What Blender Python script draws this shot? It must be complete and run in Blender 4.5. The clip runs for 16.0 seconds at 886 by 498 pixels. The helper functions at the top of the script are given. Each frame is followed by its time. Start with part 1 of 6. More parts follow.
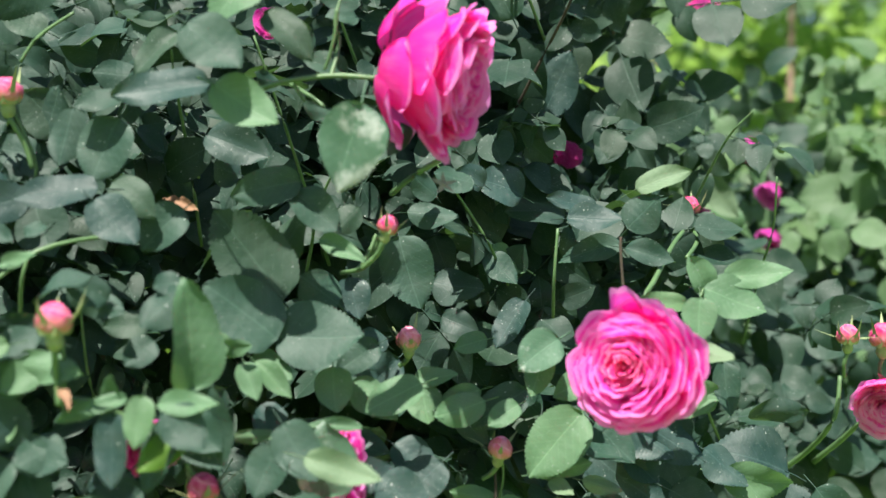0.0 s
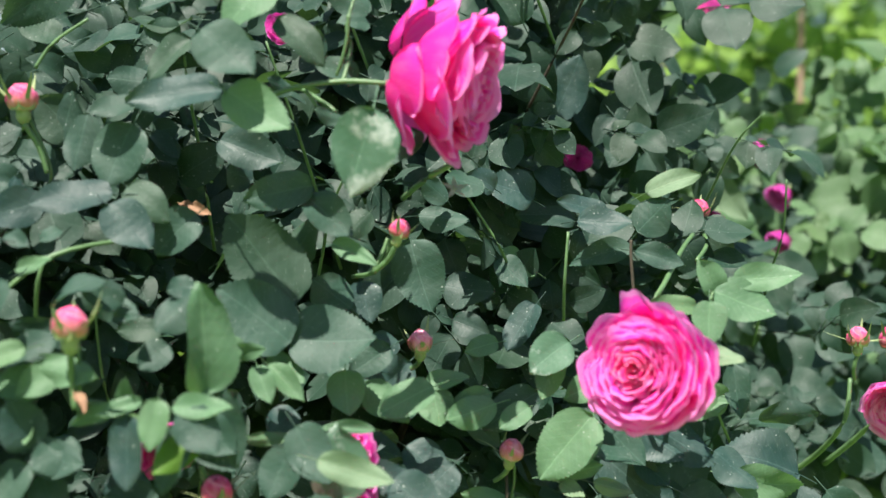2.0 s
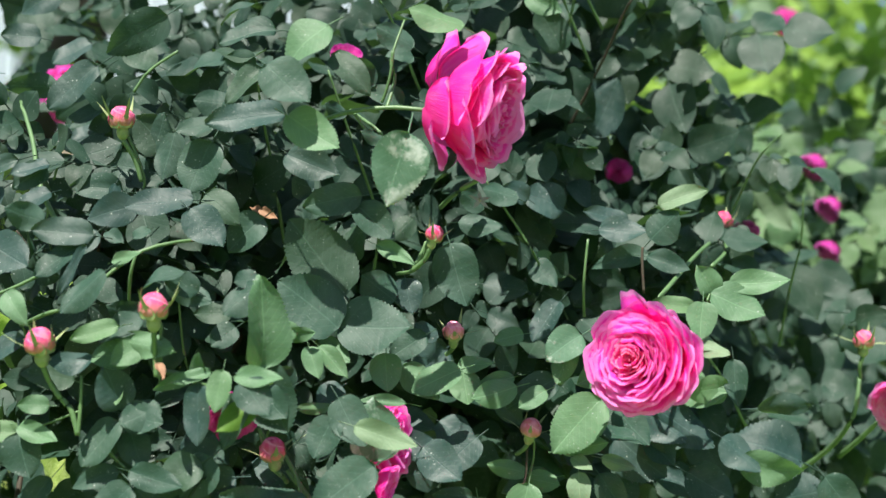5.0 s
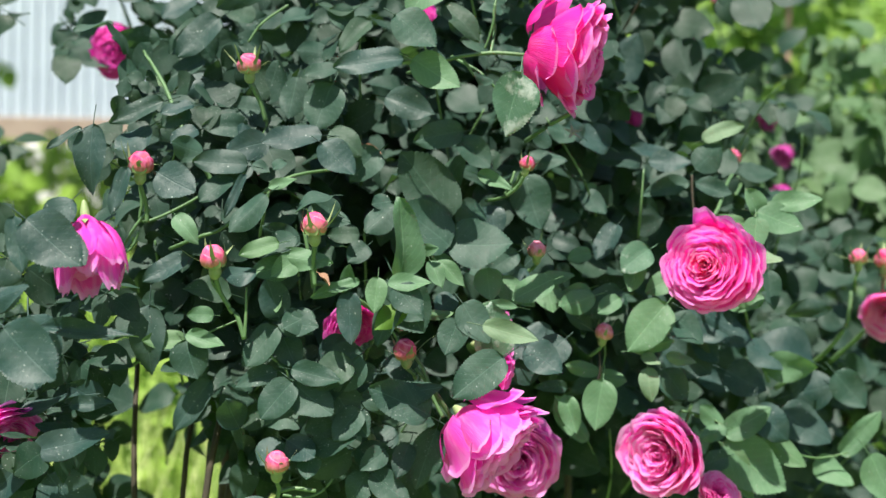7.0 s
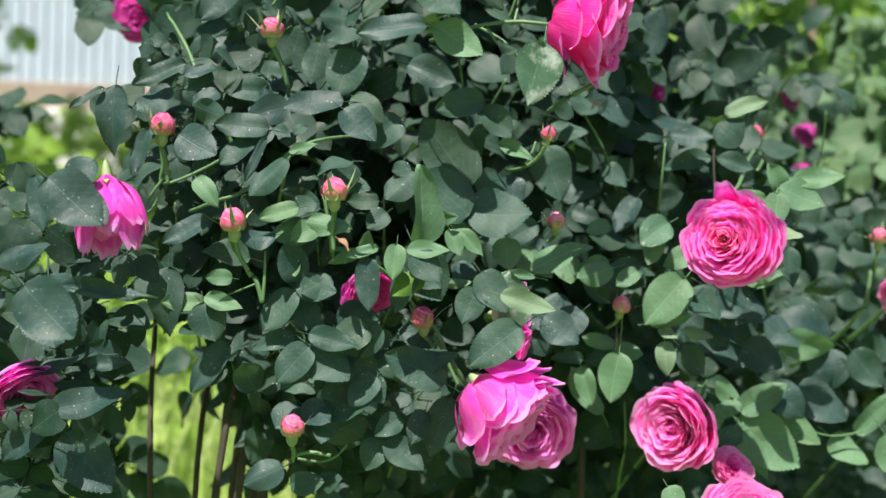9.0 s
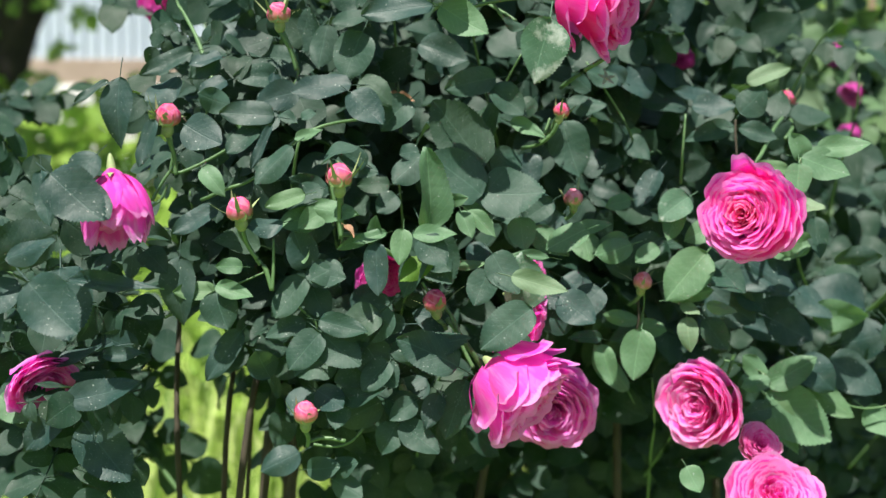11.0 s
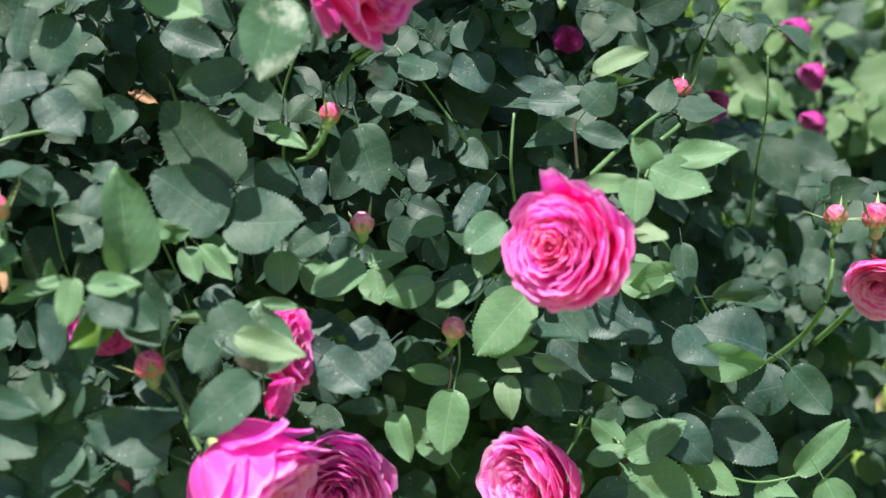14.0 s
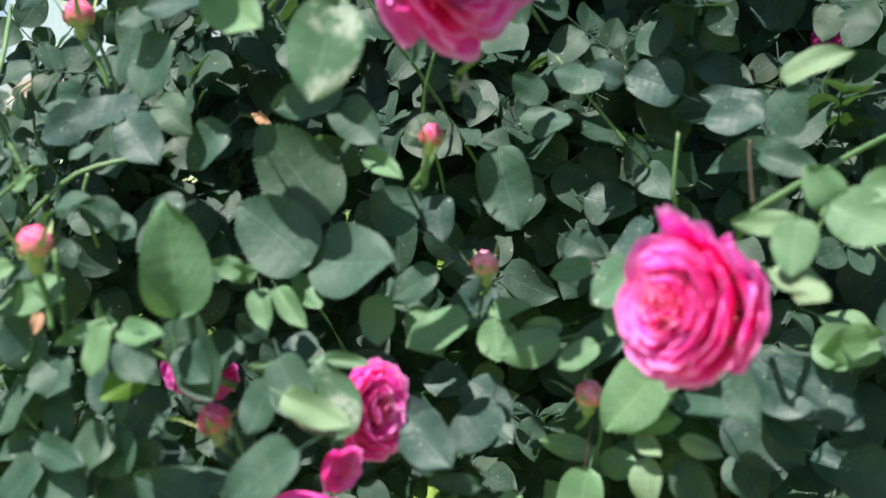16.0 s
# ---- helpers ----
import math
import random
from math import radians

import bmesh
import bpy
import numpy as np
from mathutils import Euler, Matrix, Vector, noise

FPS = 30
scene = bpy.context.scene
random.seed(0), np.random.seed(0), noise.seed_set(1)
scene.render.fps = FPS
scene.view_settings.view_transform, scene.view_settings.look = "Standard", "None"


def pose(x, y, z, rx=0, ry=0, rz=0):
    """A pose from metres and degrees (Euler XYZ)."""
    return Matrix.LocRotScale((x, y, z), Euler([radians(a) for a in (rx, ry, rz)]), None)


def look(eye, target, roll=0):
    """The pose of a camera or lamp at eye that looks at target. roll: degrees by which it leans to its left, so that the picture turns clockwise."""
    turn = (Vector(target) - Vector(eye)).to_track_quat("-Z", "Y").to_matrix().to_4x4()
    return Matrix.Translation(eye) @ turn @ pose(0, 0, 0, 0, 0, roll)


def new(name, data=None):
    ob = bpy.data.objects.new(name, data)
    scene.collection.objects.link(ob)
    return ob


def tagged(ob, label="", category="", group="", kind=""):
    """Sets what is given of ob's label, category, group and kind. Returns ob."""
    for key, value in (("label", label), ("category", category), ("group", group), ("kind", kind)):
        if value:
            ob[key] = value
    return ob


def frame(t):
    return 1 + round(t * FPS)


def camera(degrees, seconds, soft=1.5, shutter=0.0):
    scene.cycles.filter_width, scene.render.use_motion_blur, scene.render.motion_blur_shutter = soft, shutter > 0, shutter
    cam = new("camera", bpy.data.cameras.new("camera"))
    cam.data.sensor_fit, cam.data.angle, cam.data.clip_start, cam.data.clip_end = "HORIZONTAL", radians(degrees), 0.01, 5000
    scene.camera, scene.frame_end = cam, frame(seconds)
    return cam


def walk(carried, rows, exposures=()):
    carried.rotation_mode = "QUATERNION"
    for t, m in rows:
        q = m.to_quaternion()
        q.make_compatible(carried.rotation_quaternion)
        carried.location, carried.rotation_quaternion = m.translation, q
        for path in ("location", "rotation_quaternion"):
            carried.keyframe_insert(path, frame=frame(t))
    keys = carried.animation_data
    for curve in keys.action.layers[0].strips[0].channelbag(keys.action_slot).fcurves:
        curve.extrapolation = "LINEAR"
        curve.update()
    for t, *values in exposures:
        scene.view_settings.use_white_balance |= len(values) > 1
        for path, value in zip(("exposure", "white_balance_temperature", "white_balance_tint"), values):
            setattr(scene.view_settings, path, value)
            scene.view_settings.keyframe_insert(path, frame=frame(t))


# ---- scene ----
cam = camera(40.0, 16.0)
PATH = [
    (0, (0.018, -0.687, 1.054), (0.053, 1.313, 1.075), 0.9),
    (0.5, (0.019, -0.688, 1.054), (0.055, 1.312, 1.079), 0.9),
    (1, (0.019, -0.689, 1.054), (0.055, 1.311, 1.080), 0.9),
    (1.5, (0.018, -0.690, 1.055), (0.047, 1.310, 1.083), 0.9),
    (2, (0.017, -0.692, 1.055), (0.036, 1.308, 1.079), 0.8),
    (2.5, (0.015, -0.696, 1.055), (0.025, 1.304, 1.075), 0.9),
    (3, (0.013, -0.708, 1.058), (0.016, 1.292, 1.069), 0.9),
    (3.2, (0.016, -0.709, 1.057), (0.044, 1.291, 1.057), 1.0),
    (5.3, (0.07, -0.824, 1.055), (-0.092, 1.169, 1.091), 2.1),
    (5.5, (0.034, -0.832, 1.05), (-0.061, 1.165, 1.118), 2.2),
    (6, (-0.032, -0.878, 1.033), (-0.031, 1.121, 1.108), 1.1),
    (6.5, (-0.079, -0.917, 1.018), (-0.026, 1.082, 1.04), 0.7),
    (7, (-0.097, -0.94, 1.013), (-0.038, 1.059, 0.998), 0.9),
    (7.5, (-0.104, -0.947, 1.013), (-0.042, 1.051, 0.979), 1.2),
    (8, (-0.097, -0.939, 1.008), (-0.028, 1.06, 0.969), 1.5),
    (8.5, (-0.099, -0.939, 1.008), (-0.041, 1.06, 0.958), 1.9),
    (10.8, (-0.075, -0.943, 1.02), (-0.162, 1.053, 0.928), 0.9),
    (11, (-0.055, -0.931, 1.023), (-0.136, 1.064, 0.903), 0.5),
    (11.5, (0.0, -0.891, 1.031), (0.022, 1.105, 0.9), 0.8),
    (12, (0.051, -0.84, 1.042), (0.022, 1.157, 0.941), 0.8),
    (12.5, (0.086, -0.809, 1.039), (-0.016, 1.184, 0.914), 0.1),
    (13, (0.11, -0.792, 1.034), (-0.031, 1.196, 0.869), -0.5),
    (13.5, (0.115, -0.761, 1.032), (-0.046, 1.224, 0.855), -0.4),
    (14, (0.129, -0.702, 1.049), (-0.041, 1.284, 0.896), -0.2),
    (14.5, (0.139, -0.662, 1.057), (-0.063, 1.322, 0.904), -0.1),
    (15, (0.185, -0.607, 1.056), (-0.12, 1.362, 0.876), 0.1),
    (15.5, (0.226, -0.58, 1.058), (-0.339, 1.331, 0.888), -0.2),
    (16, (0.269, -0.539, 1.06), (-0.572, 1.27, 0.922), -0.2),
]
walk(cam, [(t, look(eye, target, roll)) for t, eye, target, roll in PATH], exposures=[(0, 1.28), (3, 1.28), (5.5, 1.18), (8.5, 1.05), (11, 1.04), (12.5, 1.28), (14, 1.34), (16, 1.38)])

# depth of field of the phone's lens
cam.data.dof.use_dof = True
cam.data.dof.focus_distance = 0.87
cam.data.dof.aperture_fstop = 6.0

# ---------------------------------------------------------------- light
SUN_ELEV, SUN_AZ = 62.0, 198.0          # azimuth clockwise from +y
world = bpy.data.worlds.new("sky")
world.use_nodes = True
scene.world = world
wn = world.node_tree
sky = wn.nodes.new("ShaderNodeTexSky")
sky.sky_type = "NISHITA"
sky.sun_disc = False
sky.sun_elevation = radians(SUN_ELEV)
sky.sun_rotation = radians(SUN_AZ)
wn.links.new(sky.outputs[0], wn.nodes["Background"].inputs[0])
wn.nodes["Background"].inputs[1].default_value = 0.062
sun = new("sun", bpy.data.lights.new("sun", "SUN"))
sun.data.energy = 5.0
sun.data.angle = radians(0.6)
sun.data.color = (1.0, 0.95, 0.87)
sd = Vector((math.sin(radians(SUN_AZ)) * math.cos(radians(SUN_ELEV)), math.cos(radians(SUN_AZ)) * math.cos(radians(SUN_ELEV)), math.sin(radians(SUN_ELEV))))
sun.matrix_world = look(sd * 20, (0, 0, 0))

# ---------------------------------------------------------------- materials


class Nodes:
    """A small helper for one node material."""

    def __init__(self, name):
        self.mat = bpy.data.materials.new(name)
        self.mat.use_nodes = True
        self.t = self.mat.node_tree
        self.bsdf = self.t.nodes["Principled BSDF"]
        self.out = self.t.nodes["Material Output"]

    def add(self, kind, **sets):
        n = self.t.nodes.new(kind)
        for key, value in sets.items():
            setattr(n, key, value)
        return n

    def link(self, a, b):
        self.t.links.new(a, b)

    def put(self, socket, value):
        self.bsdf.inputs[socket].default_value = value

    def maths(self, op, a, b=None, c=None, clamp=False):
        n = self.add("ShaderNodeMath", operation=op, use_clamp=clamp)
        for i, v in enumerate((a, b, c)):
            if v is None:
                continue
            if isinstance(v, (int, float)):
                n.inputs[i].default_value = v
            else:
                self.link(v, n.inputs[i])
        return n.outputs[0]

    def mix(self, f, a, b, blend="MIX"):
        n = self.add("ShaderNodeMix", data_type="RGBA", blend_type=blend)
        for i, v in ((0, f), (6, a), (7, b)):
            if isinstance(v, (int, float)):
                n.inputs[i].default_value = v
            elif isinstance(v, tuple):
                n.inputs[i].default_value = (*v, 1)
            else:
                self.link(v, n.inputs[i])
        return n.outputs[2]

    def noise(self, vec, scale, detail=2.0, rough=0.5):
        n = self.add("ShaderNodeTexNoise")
        n.inputs["Scale"].default_value = scale
        n.inputs["Detail"].default_value = detail
        n.inputs["Roughness"].default_value = rough
        if vec is not None:
            self.link(vec, n.inputs["Vector"])
        return n.outputs["Fac"]

    def ramp(self, f, *stops):
        n = self.add("ShaderNodeValToRGB")
        els = n.color_ramp.elements
        while len(els) < len(stops):
            els.new(0.5)
        for e, (p, c) in zip(els, stops):
            e.position, e.color = p, (*(c if isinstance(c, tuple) else (c,) * 3), 1)
        self.link(f, n.inputs[0])
        return n.outputs[0]

    def bump(self, h, strength, dist=0.001):
        n = self.add("ShaderNodeBump")
        n.inputs["Strength"].default_value = strength
        n.inputs["Distance"].default_value = dist
        self.link(h, n.inputs["Height"])
        self.link(n.outputs[0], self.bsdf.inputs["Normal"])
        return n.outputs[0]

    def thin(self, colour, amount, normal=None):
        """Lets part of the light through, as leaves and petals do."""
        tr = self.add("ShaderNodeBsdfTranslucent")
        self.link(colour, tr.inputs["Color"])
        if normal is not None:
            self.link(normal, tr.inputs["Normal"])
        mx = self.add("ShaderNodeMixShader")
        mx.inputs[0].default_value = amount
        self.link(self.bsdf.outputs[0], mx.inputs[1])
        self.link(tr.outputs[0], mx.inputs[2])
        self.link(mx.outputs[0], self.out.inputs["Surface"])


def leaf_material(name, dark, light, dust=0.75, mildew=0.0, rough=0.55, through_part=0.16, own_random=True):
    k = Nodes(name)
    uv = k.add("ShaderNodeUVMap").outputs[0]
    sep = k.add("ShaderNodeSeparateXYZ")
    k.link(uv, sep.inputs[0])
    side = k.maths("ABSOLUTE", k.maths("SUBTRACT", sep.outputs[0], 0.5))
    pos = k.add("ShaderNodeNewGeometry")
    if own_random:
        rnd = k.add("ShaderNodeObjectInfo").outputs["Random"]
    else:
        rnd = pos.outputs["Random Per Island"]
    place = pos.outputs["Position"]
    # midrib and slanting side veins
    mid = k.maths("SUBTRACT", 1.0, k.maths("MULTIPLY", side, 42.0), clamp=True)
    slant = k.maths("SUBTRACT", sep.outputs[1], k.maths("MULTIPLY", side, 0.75))
    saw = k.maths("ABSOLUTE", k.maths("SUBTRACT", k.maths("FRACT", k.maths("MULTIPLY", slant, 8.0)), 0.5))
    vein = k.maths("SUBTRACT", 1.0, k.maths("MULTIPLY", saw, 9.0), clamp=True)
    big = k.noise(place, 38.0, 3.0)
    fine = k.noise(place, 420.0, 3.0, 0.6)
    patchy = k.noise(place, 130.0, 4.0, 0.65)
    tone = k.maths("ADD", k.maths("ADD", k.maths("MULTIPLY", big, 0.5), k.maths("MULTIPLY", rnd, 0.6)), k.maths("MULTIPLY", k.maths("SUBTRACT", patchy, 0.5), 0.5))
    col = k.mix(k.maths("SUBTRACT", tone, 0.1, clamp=True), dark, light)
    col = k.mix(k.maths("MULTIPLY", fine, 0.3), col, tuple(c * 0.72 for c in dark))
    pale = tuple(min(1, c * 1.5 + 0.02) for c in light)
    col = k.mix(k.maths("MULTIPLY", mid, 0.32), col, pale)
    col = k.mix(k.maths("MULTIPLY", vein, 0.13), col, pale)
    # now and then an ageing olive leaf
    turn = k.ramp(k.maths("FRACT", k.maths("MULTIPLY", rnd, 7.31)), (0.74, 0.0), (0.98, 1.0))
    olive = ((dark[1] + light[1]) * 0.26, (dark[1] + light[1]) * 0.42, dark[2] * 0.6)
    col = k.mix(k.maths("MULTIPLY", turn, 0.28), col, olive)
    # dust specks and a faint bloom
    cells = k.add("ShaderNodeTexVoronoi")
    cells.inputs["Scale"].default_value = 330.0
    k.link(place, cells.inputs["Vector"])
    csep = k.add("ShaderNodeSeparateColor")
    k.link(cells.outputs["Color"], csep.inputs[0])
    reach = k.maths("MULTIPLY", k.maths("SUBTRACT", csep.outputs[0], 0.45, clamp=True), 0.42)
    specks = k.maths("MULTIPLY", k.maths("SUBTRACT", reach, cells.outputs["Distance"], clamp=True), 14.0, clamp=True)
    patch = k.ramp(k.noise(place, 60.0, 2.0), (0.42, 0.0), (0.60, 1.0))
    small = k.add("ShaderNodeTexVoronoi")
    small.inputs["Scale"].default_value = 760.0
    k.link(place, small.inputs["Vector"])
    ssep = k.add("ShaderNodeSeparateColor")
    k.link(small.outputs["Color"], ssep.inputs[0])
    near = k.maths("MULTIPLY", k.maths("SUBTRACT", ssep.outputs[1], 0.55, clamp=True), 0.75)
    grit = k.maths("MULTIPLY", k.maths("SUBTRACT", near, small.outputs["Distance"], clamp=True), 9.0, clamp=True)
    wide = k.ramp(k.noise(place, 34.0, 3.0), (0.40, 0.25), (0.62, 1.0))
    grit = k.maths("MULTIPLY", k.maths("MULTIPLY", grit, wide), 0.45)
    specks = k.maths("MAXIMUM", k.maths("MULTIPLY", specks, patch), grit)
    dustf = k.maths("MULTIPLY", specks, dust)
    bloom = k.maths("MULTIPLY", patch, 0.05 * dust)
    col = k.mix(k.maths("MAXIMUM", dustf, bloom), col, (0.40, 0.45, 0.40))
    if mildew:
        blot = k.ramp(k.noise(place, 48.0, 4.0, 0.65), (0.52, 0.0), (0.62, 1.0))
        col = k.mix(k.maths("MULTIPLY", blot, mildew), col, (0.58, 0.6, 0.56))
    k.link(col, k.bsdf.inputs["Base Color"])
    rr = k.maths("ADD", k.maths("MULTIPLY", big, 0.25), rough - 0.1)
    k.link(rr, k.bsdf.inputs["Roughness"])
    k.put("Specular IOR Level", 0.28)
    h = k.maths("ADD", k.maths("MULTIPLY", vein, -0.08), k.maths("ADD", k.maths("MULTIPLY", mid, -0.22), k.maths("MULTIPLY", fine, 0.35)))
    nrm = k.bump(k.maths("ADD", h, k.maths("MULTIPLY", big, 0.8)), 0.45, 0.0012)
    back = k.mix(0.5, col, (0.18, 0.40, 0.06))
    k.thin(back, through_part, nrm)
    return k.mat


def petal_material(name, base, rim, heart, through_part=0.62, fade_glow=0.25):
    k = Nodes(name)
    uv = k.add("ShaderNodeUVMap").outputs[0]
    sep = k.add("ShaderNodeSeparateXYZ")
    k.link(uv, sep.inputs[0])
    place = k.add("ShaderNodeNewGeometry").outputs["Position"]
    rnd = k.add("ShaderNodeObjectInfo").outputs["Random"]
    blot = k.noise(place, 90.0, 3.0)
    # fine veins fan out along the petal
    scl = k.add("ShaderNodeVectorMath", operation="MULTIPLY")
    k.link(uv, scl.inputs[0])
    scl.inputs[1].default_value = (26.0, 1.6, 1.0)
    vein = k.noise(scl.outputs[0], 2.0, 3.0)
    edge = k.ramp(k.maths("ADD", sep.outputs[1], k.maths("MULTIPLY", blot, 0.3)), (0.25, 0.0), (1.15, 1.0))
    col = k.mix(edge, heart, base)
    top = k.ramp(k.maths("ADD", sep.outputs[1], k.maths("MULTIPLY", vein, 0.15)), (0.98, 0.0), (1.10, 1.0))
    col = k.mix(k.maths("MULTIPLY", top, 0.9), col, rim)
    col = k.mix(k.maths("MULTIPLY", rnd, 0.16), col, rim)
    col = k.mix(k.maths("MULTIPLY", k.maths("SUBTRACT", vein, 0.42, clamp=True), 0.45), col, heart)
    # pale streaks along the petal: fading, and painted highlights of light shining through
    slow = k.add("ShaderNodeVectorMath", operation="MULTIPLY_ADD")
    k.link(uv, slow.inputs[0])
    slow.inputs[1].default_value = (4.0, 1.2, 1.0)
    shift = k.add("ShaderNodeCombineXYZ")
    k.link(k.maths("MULTIPLY", rnd, 37.0), shift.inputs[0])
    k.link(shift.outputs[0], slow.inputs[2])
    streak = k.ramp(k.noise(slow.outputs[0], 1.3, 2.0), (0.46, 0.0), (0.62, 1.0))
    col = k.mix(k.maths("MULTIPLY", streak, fade_glow), col, (0.96, 0.56, 0.88))
    k.link(col, k.bsdf.inputs["Base Color"])
    k.put("Roughness", 0.62)
    k.put("Specular IOR Level", 0.12)
    nrm = k.bump(k.maths("ADD", vein, k.maths("MULTIPLY", blot, 0.8)), 0.5, 0.0016)
    k.thin(k.mix(0.10, col, (0.98, 0.30, 0.85)), through_part, nrm)
    return k.mat


def plain_material(name, a, b, scale, rough=0.6, bump=0.3, dist=0.002, detail=4.0):
    k = Nodes(name)
    place = k.add("ShaderNodeNewGeometry").outputs["Position"]
    n1 = k.noise(place, scale, detail)
    n2 = k.noise(place, scale * 9, 3.0)
    f = k.maths("ADD", k.maths("MULTIPLY", n1, 0.7), k.maths("MULTIPLY", n2, 0.3))
    k.link(k.ramp(f, (0.3, a), (0.7, b)), k.bsdf.inputs["Base Color"])
    k.put("Roughness", rough)
    k.bump(f, bump, dist)
    return k.mat


def grass_material(name, a, b, c, through_part=0.35):
    k = Nodes(name)
    rnd = k.add("ShaderNodeNewGeometry").outputs["Random Per Island"]
    col = k.ramp(rnd, (0.0, a), (0.55, b), (1.0, c))
    k.link(col, k.bsdf.inputs["Base Color"])
    k.put("Roughness", 0.55)
    k.thin(col, through_part)
    return k.mat


M_LEAF = leaf_material("rose_leaf", (0.014, 0.043, 0.030), (0.043, 0.093, 0.065))
# young leaves and sunlit ones: sunlight put into a lighter leaf colour
M_LEAF_YOUNG_LIT = leaf_material("lit_young_leaf", (0.068, 0.145, 0.075), (0.130, 0.238, 0.125), dust=0.7, through_part=0.22)
# shaded copy of the leaf: blue skylit shade put into the colour
M_LEAF_SHADED = leaf_material("shaded_leaf", (0.012, 0.037, 0.034), (0.032, 0.072, 0.062), dust=0.9, rough=0.5)
M_LEAF_MILDEW = leaf_material("mildewed_leaf", (0.055, 0.125, 0.075), (0.095, 0.185, 0.115), dust=0.6, mildew=0.45, rough=0.6)
M_LEAF_PALE = leaf_material("leaf_underside", (0.125, 0.195, 0.115), (0.185, 0.26, 0.155), dust=0.1, rough=0.65)
# lime tint paints the sun shining through a leaf from behind
M_LEAF_BACKLIT = leaf_material("backlit_lime_leaf", (0.07, 0.16, 0.02), (0.13, 0.24, 0.04), dust=0.2, through_part=0.4)
# darker copy of the leaf: deep shade put into the colour
M_FOLIAGE_SHADE = leaf_material("foliage", (0.009, 0.030, 0.020), (0.026, 0.063, 0.042), own_random=False)
# lit copy of the foliage: sunshine put into the paler colour
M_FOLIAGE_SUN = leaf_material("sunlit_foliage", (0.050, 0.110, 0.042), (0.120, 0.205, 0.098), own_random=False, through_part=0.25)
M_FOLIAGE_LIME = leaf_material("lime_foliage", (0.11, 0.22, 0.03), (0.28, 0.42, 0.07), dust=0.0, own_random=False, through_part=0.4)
M_PETAL = petal_material("petal_hot_pink", (0.98, 0.042, 0.56), (0.98, 0.34, 0.79), (0.98, 0.016, 0.37), fade_glow=0.12)
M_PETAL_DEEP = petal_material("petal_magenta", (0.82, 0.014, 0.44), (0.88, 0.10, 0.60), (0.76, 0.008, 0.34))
M_PETAL_MAUVE = petal_material("petal_faded_mauve", (0.95, 0.095, 0.70), (0.97, 0.40, 0.88), (0.94, 0.065, 0.58), 0.60, 0.30)
M_PETAL_PALE = petal_material("petal_light_pink", (0.98, 0.10, 0.58), (0.98, 0.48, 0.84), (0.98, 0.065, 0.46), 0.62, 0.28)
M_PETAL_HEART = petal_material("petal_heart", (0.98, 0.028, 0.37), (0.98, 0.45, 0.74), (0.98, 0.015, 0.23), fade_glow=0.08)
# darkened magenta: the shade on one rose is put into its petals
M_PETAL_SHADE = petal_material("petal_shaded_purple", (0.42, 0.016, 0.30), (0.55, 0.06, 0.42), (0.34, 0.010, 0.22), 0.35)
M_PETAL_DUSK = petal_material("petal_dusky_mauve", (0.70, 0.045, 0.46), (0.80, 0.18, 0.62), (0.60, 0.02, 0.36))
M_PETAL_ORANGE = petal_material("petal_orange", (0.90, 0.30, 0.03), (0.95, 0.45, 0.08), (0.85, 0.18, 0.02))
M_STEM = plain_material("green_stem", (0.055, 0.12, 0.045), (0.105, 0.19, 0.075), 60.0, 0.5)
M_CANE = plain_material("brown_cane", (0.022, 0.018, 0.012), (0.066, 0.052, 0.034), 45.0, 0.8, 0.6)
M_SEPAL = plain_material("sepal_green", (0.15, 0.23, 0.08), (0.30, 0.34, 0.16), 150.0, 0.6)
M_BUD = petal_material("bud_coral_pink", (0.68, 0.050, 0.20), (0.82, 0.24, 0.40), (0.55, 0.30, 0.16), 0.15, 0.15)
M_BUD_PALE = petal_material("bud_pale_salmon", (0.80, 0.16, 0.28), (0.90, 0.42, 0.50), (0.55, 0.32, 0.18), 0.15, 0.3)
M_BUD_DEEP = petal_material("bud_magenta", (0.52, 0.016, 0.13), (0.66, 0.10, 0.26), (0.55, 0.22, 0.14), 0.15, 0.2)
M_FENCE = plain_material("wall_sheet", (0.37, 0.43, 0.50), (0.44, 0.51, 0.57), 3.0, 0.45, 0.1)
M_DRY = plain_material("dried_sepal", (0.13, 0.15, 0.10), (0.26, 0.27, 0.20), 200.0, 0.8)
M_BROWN = plain_material("withered_leaf", (0.12, 0.06, 0.03), (0.28, 0.16, 0.09), 120.0, 0.8)

# ---------------------------------------------------------------- building blocks
rng = random.Random(7)


def mesh_of(name, verts, faces, mat, uvs=None, smooth=True):
    me = bpy.data.meshes.new(name)
    me.from_pydata(verts, [], faces)
    me.materials.append(mat)
    if uvs is not None:
        layer = me.uv_layers.new(name="UVMap")
        idx = np.empty(len(me.loops), dtype=np.int32)
        me.loops.foreach_get("vertex_index", idx)
        layer.data.foreach_set("uv", np.asarray(uvs, dtype=np.float32)[idx].ravel())
    if smooth:
        me.polygons.foreach_set("use_smooth", [True] * len(me.polygons))
    me.update()
    return me


def child(name, me, parent, m, label=""):
    """One mesh object under a thing or a part, at the pose m in the world."""
    ob = new(name, me)
    ob.parent = parent
    ob.matrix_basis = m
    return tagged(ob, label)


def thing(name, label, category, group="", kind="", at=(0, 0, 0)):
    ob = new(name)
    ob.empty_display_size = 0.05
    return tagged(ob, label, category, group, kind)


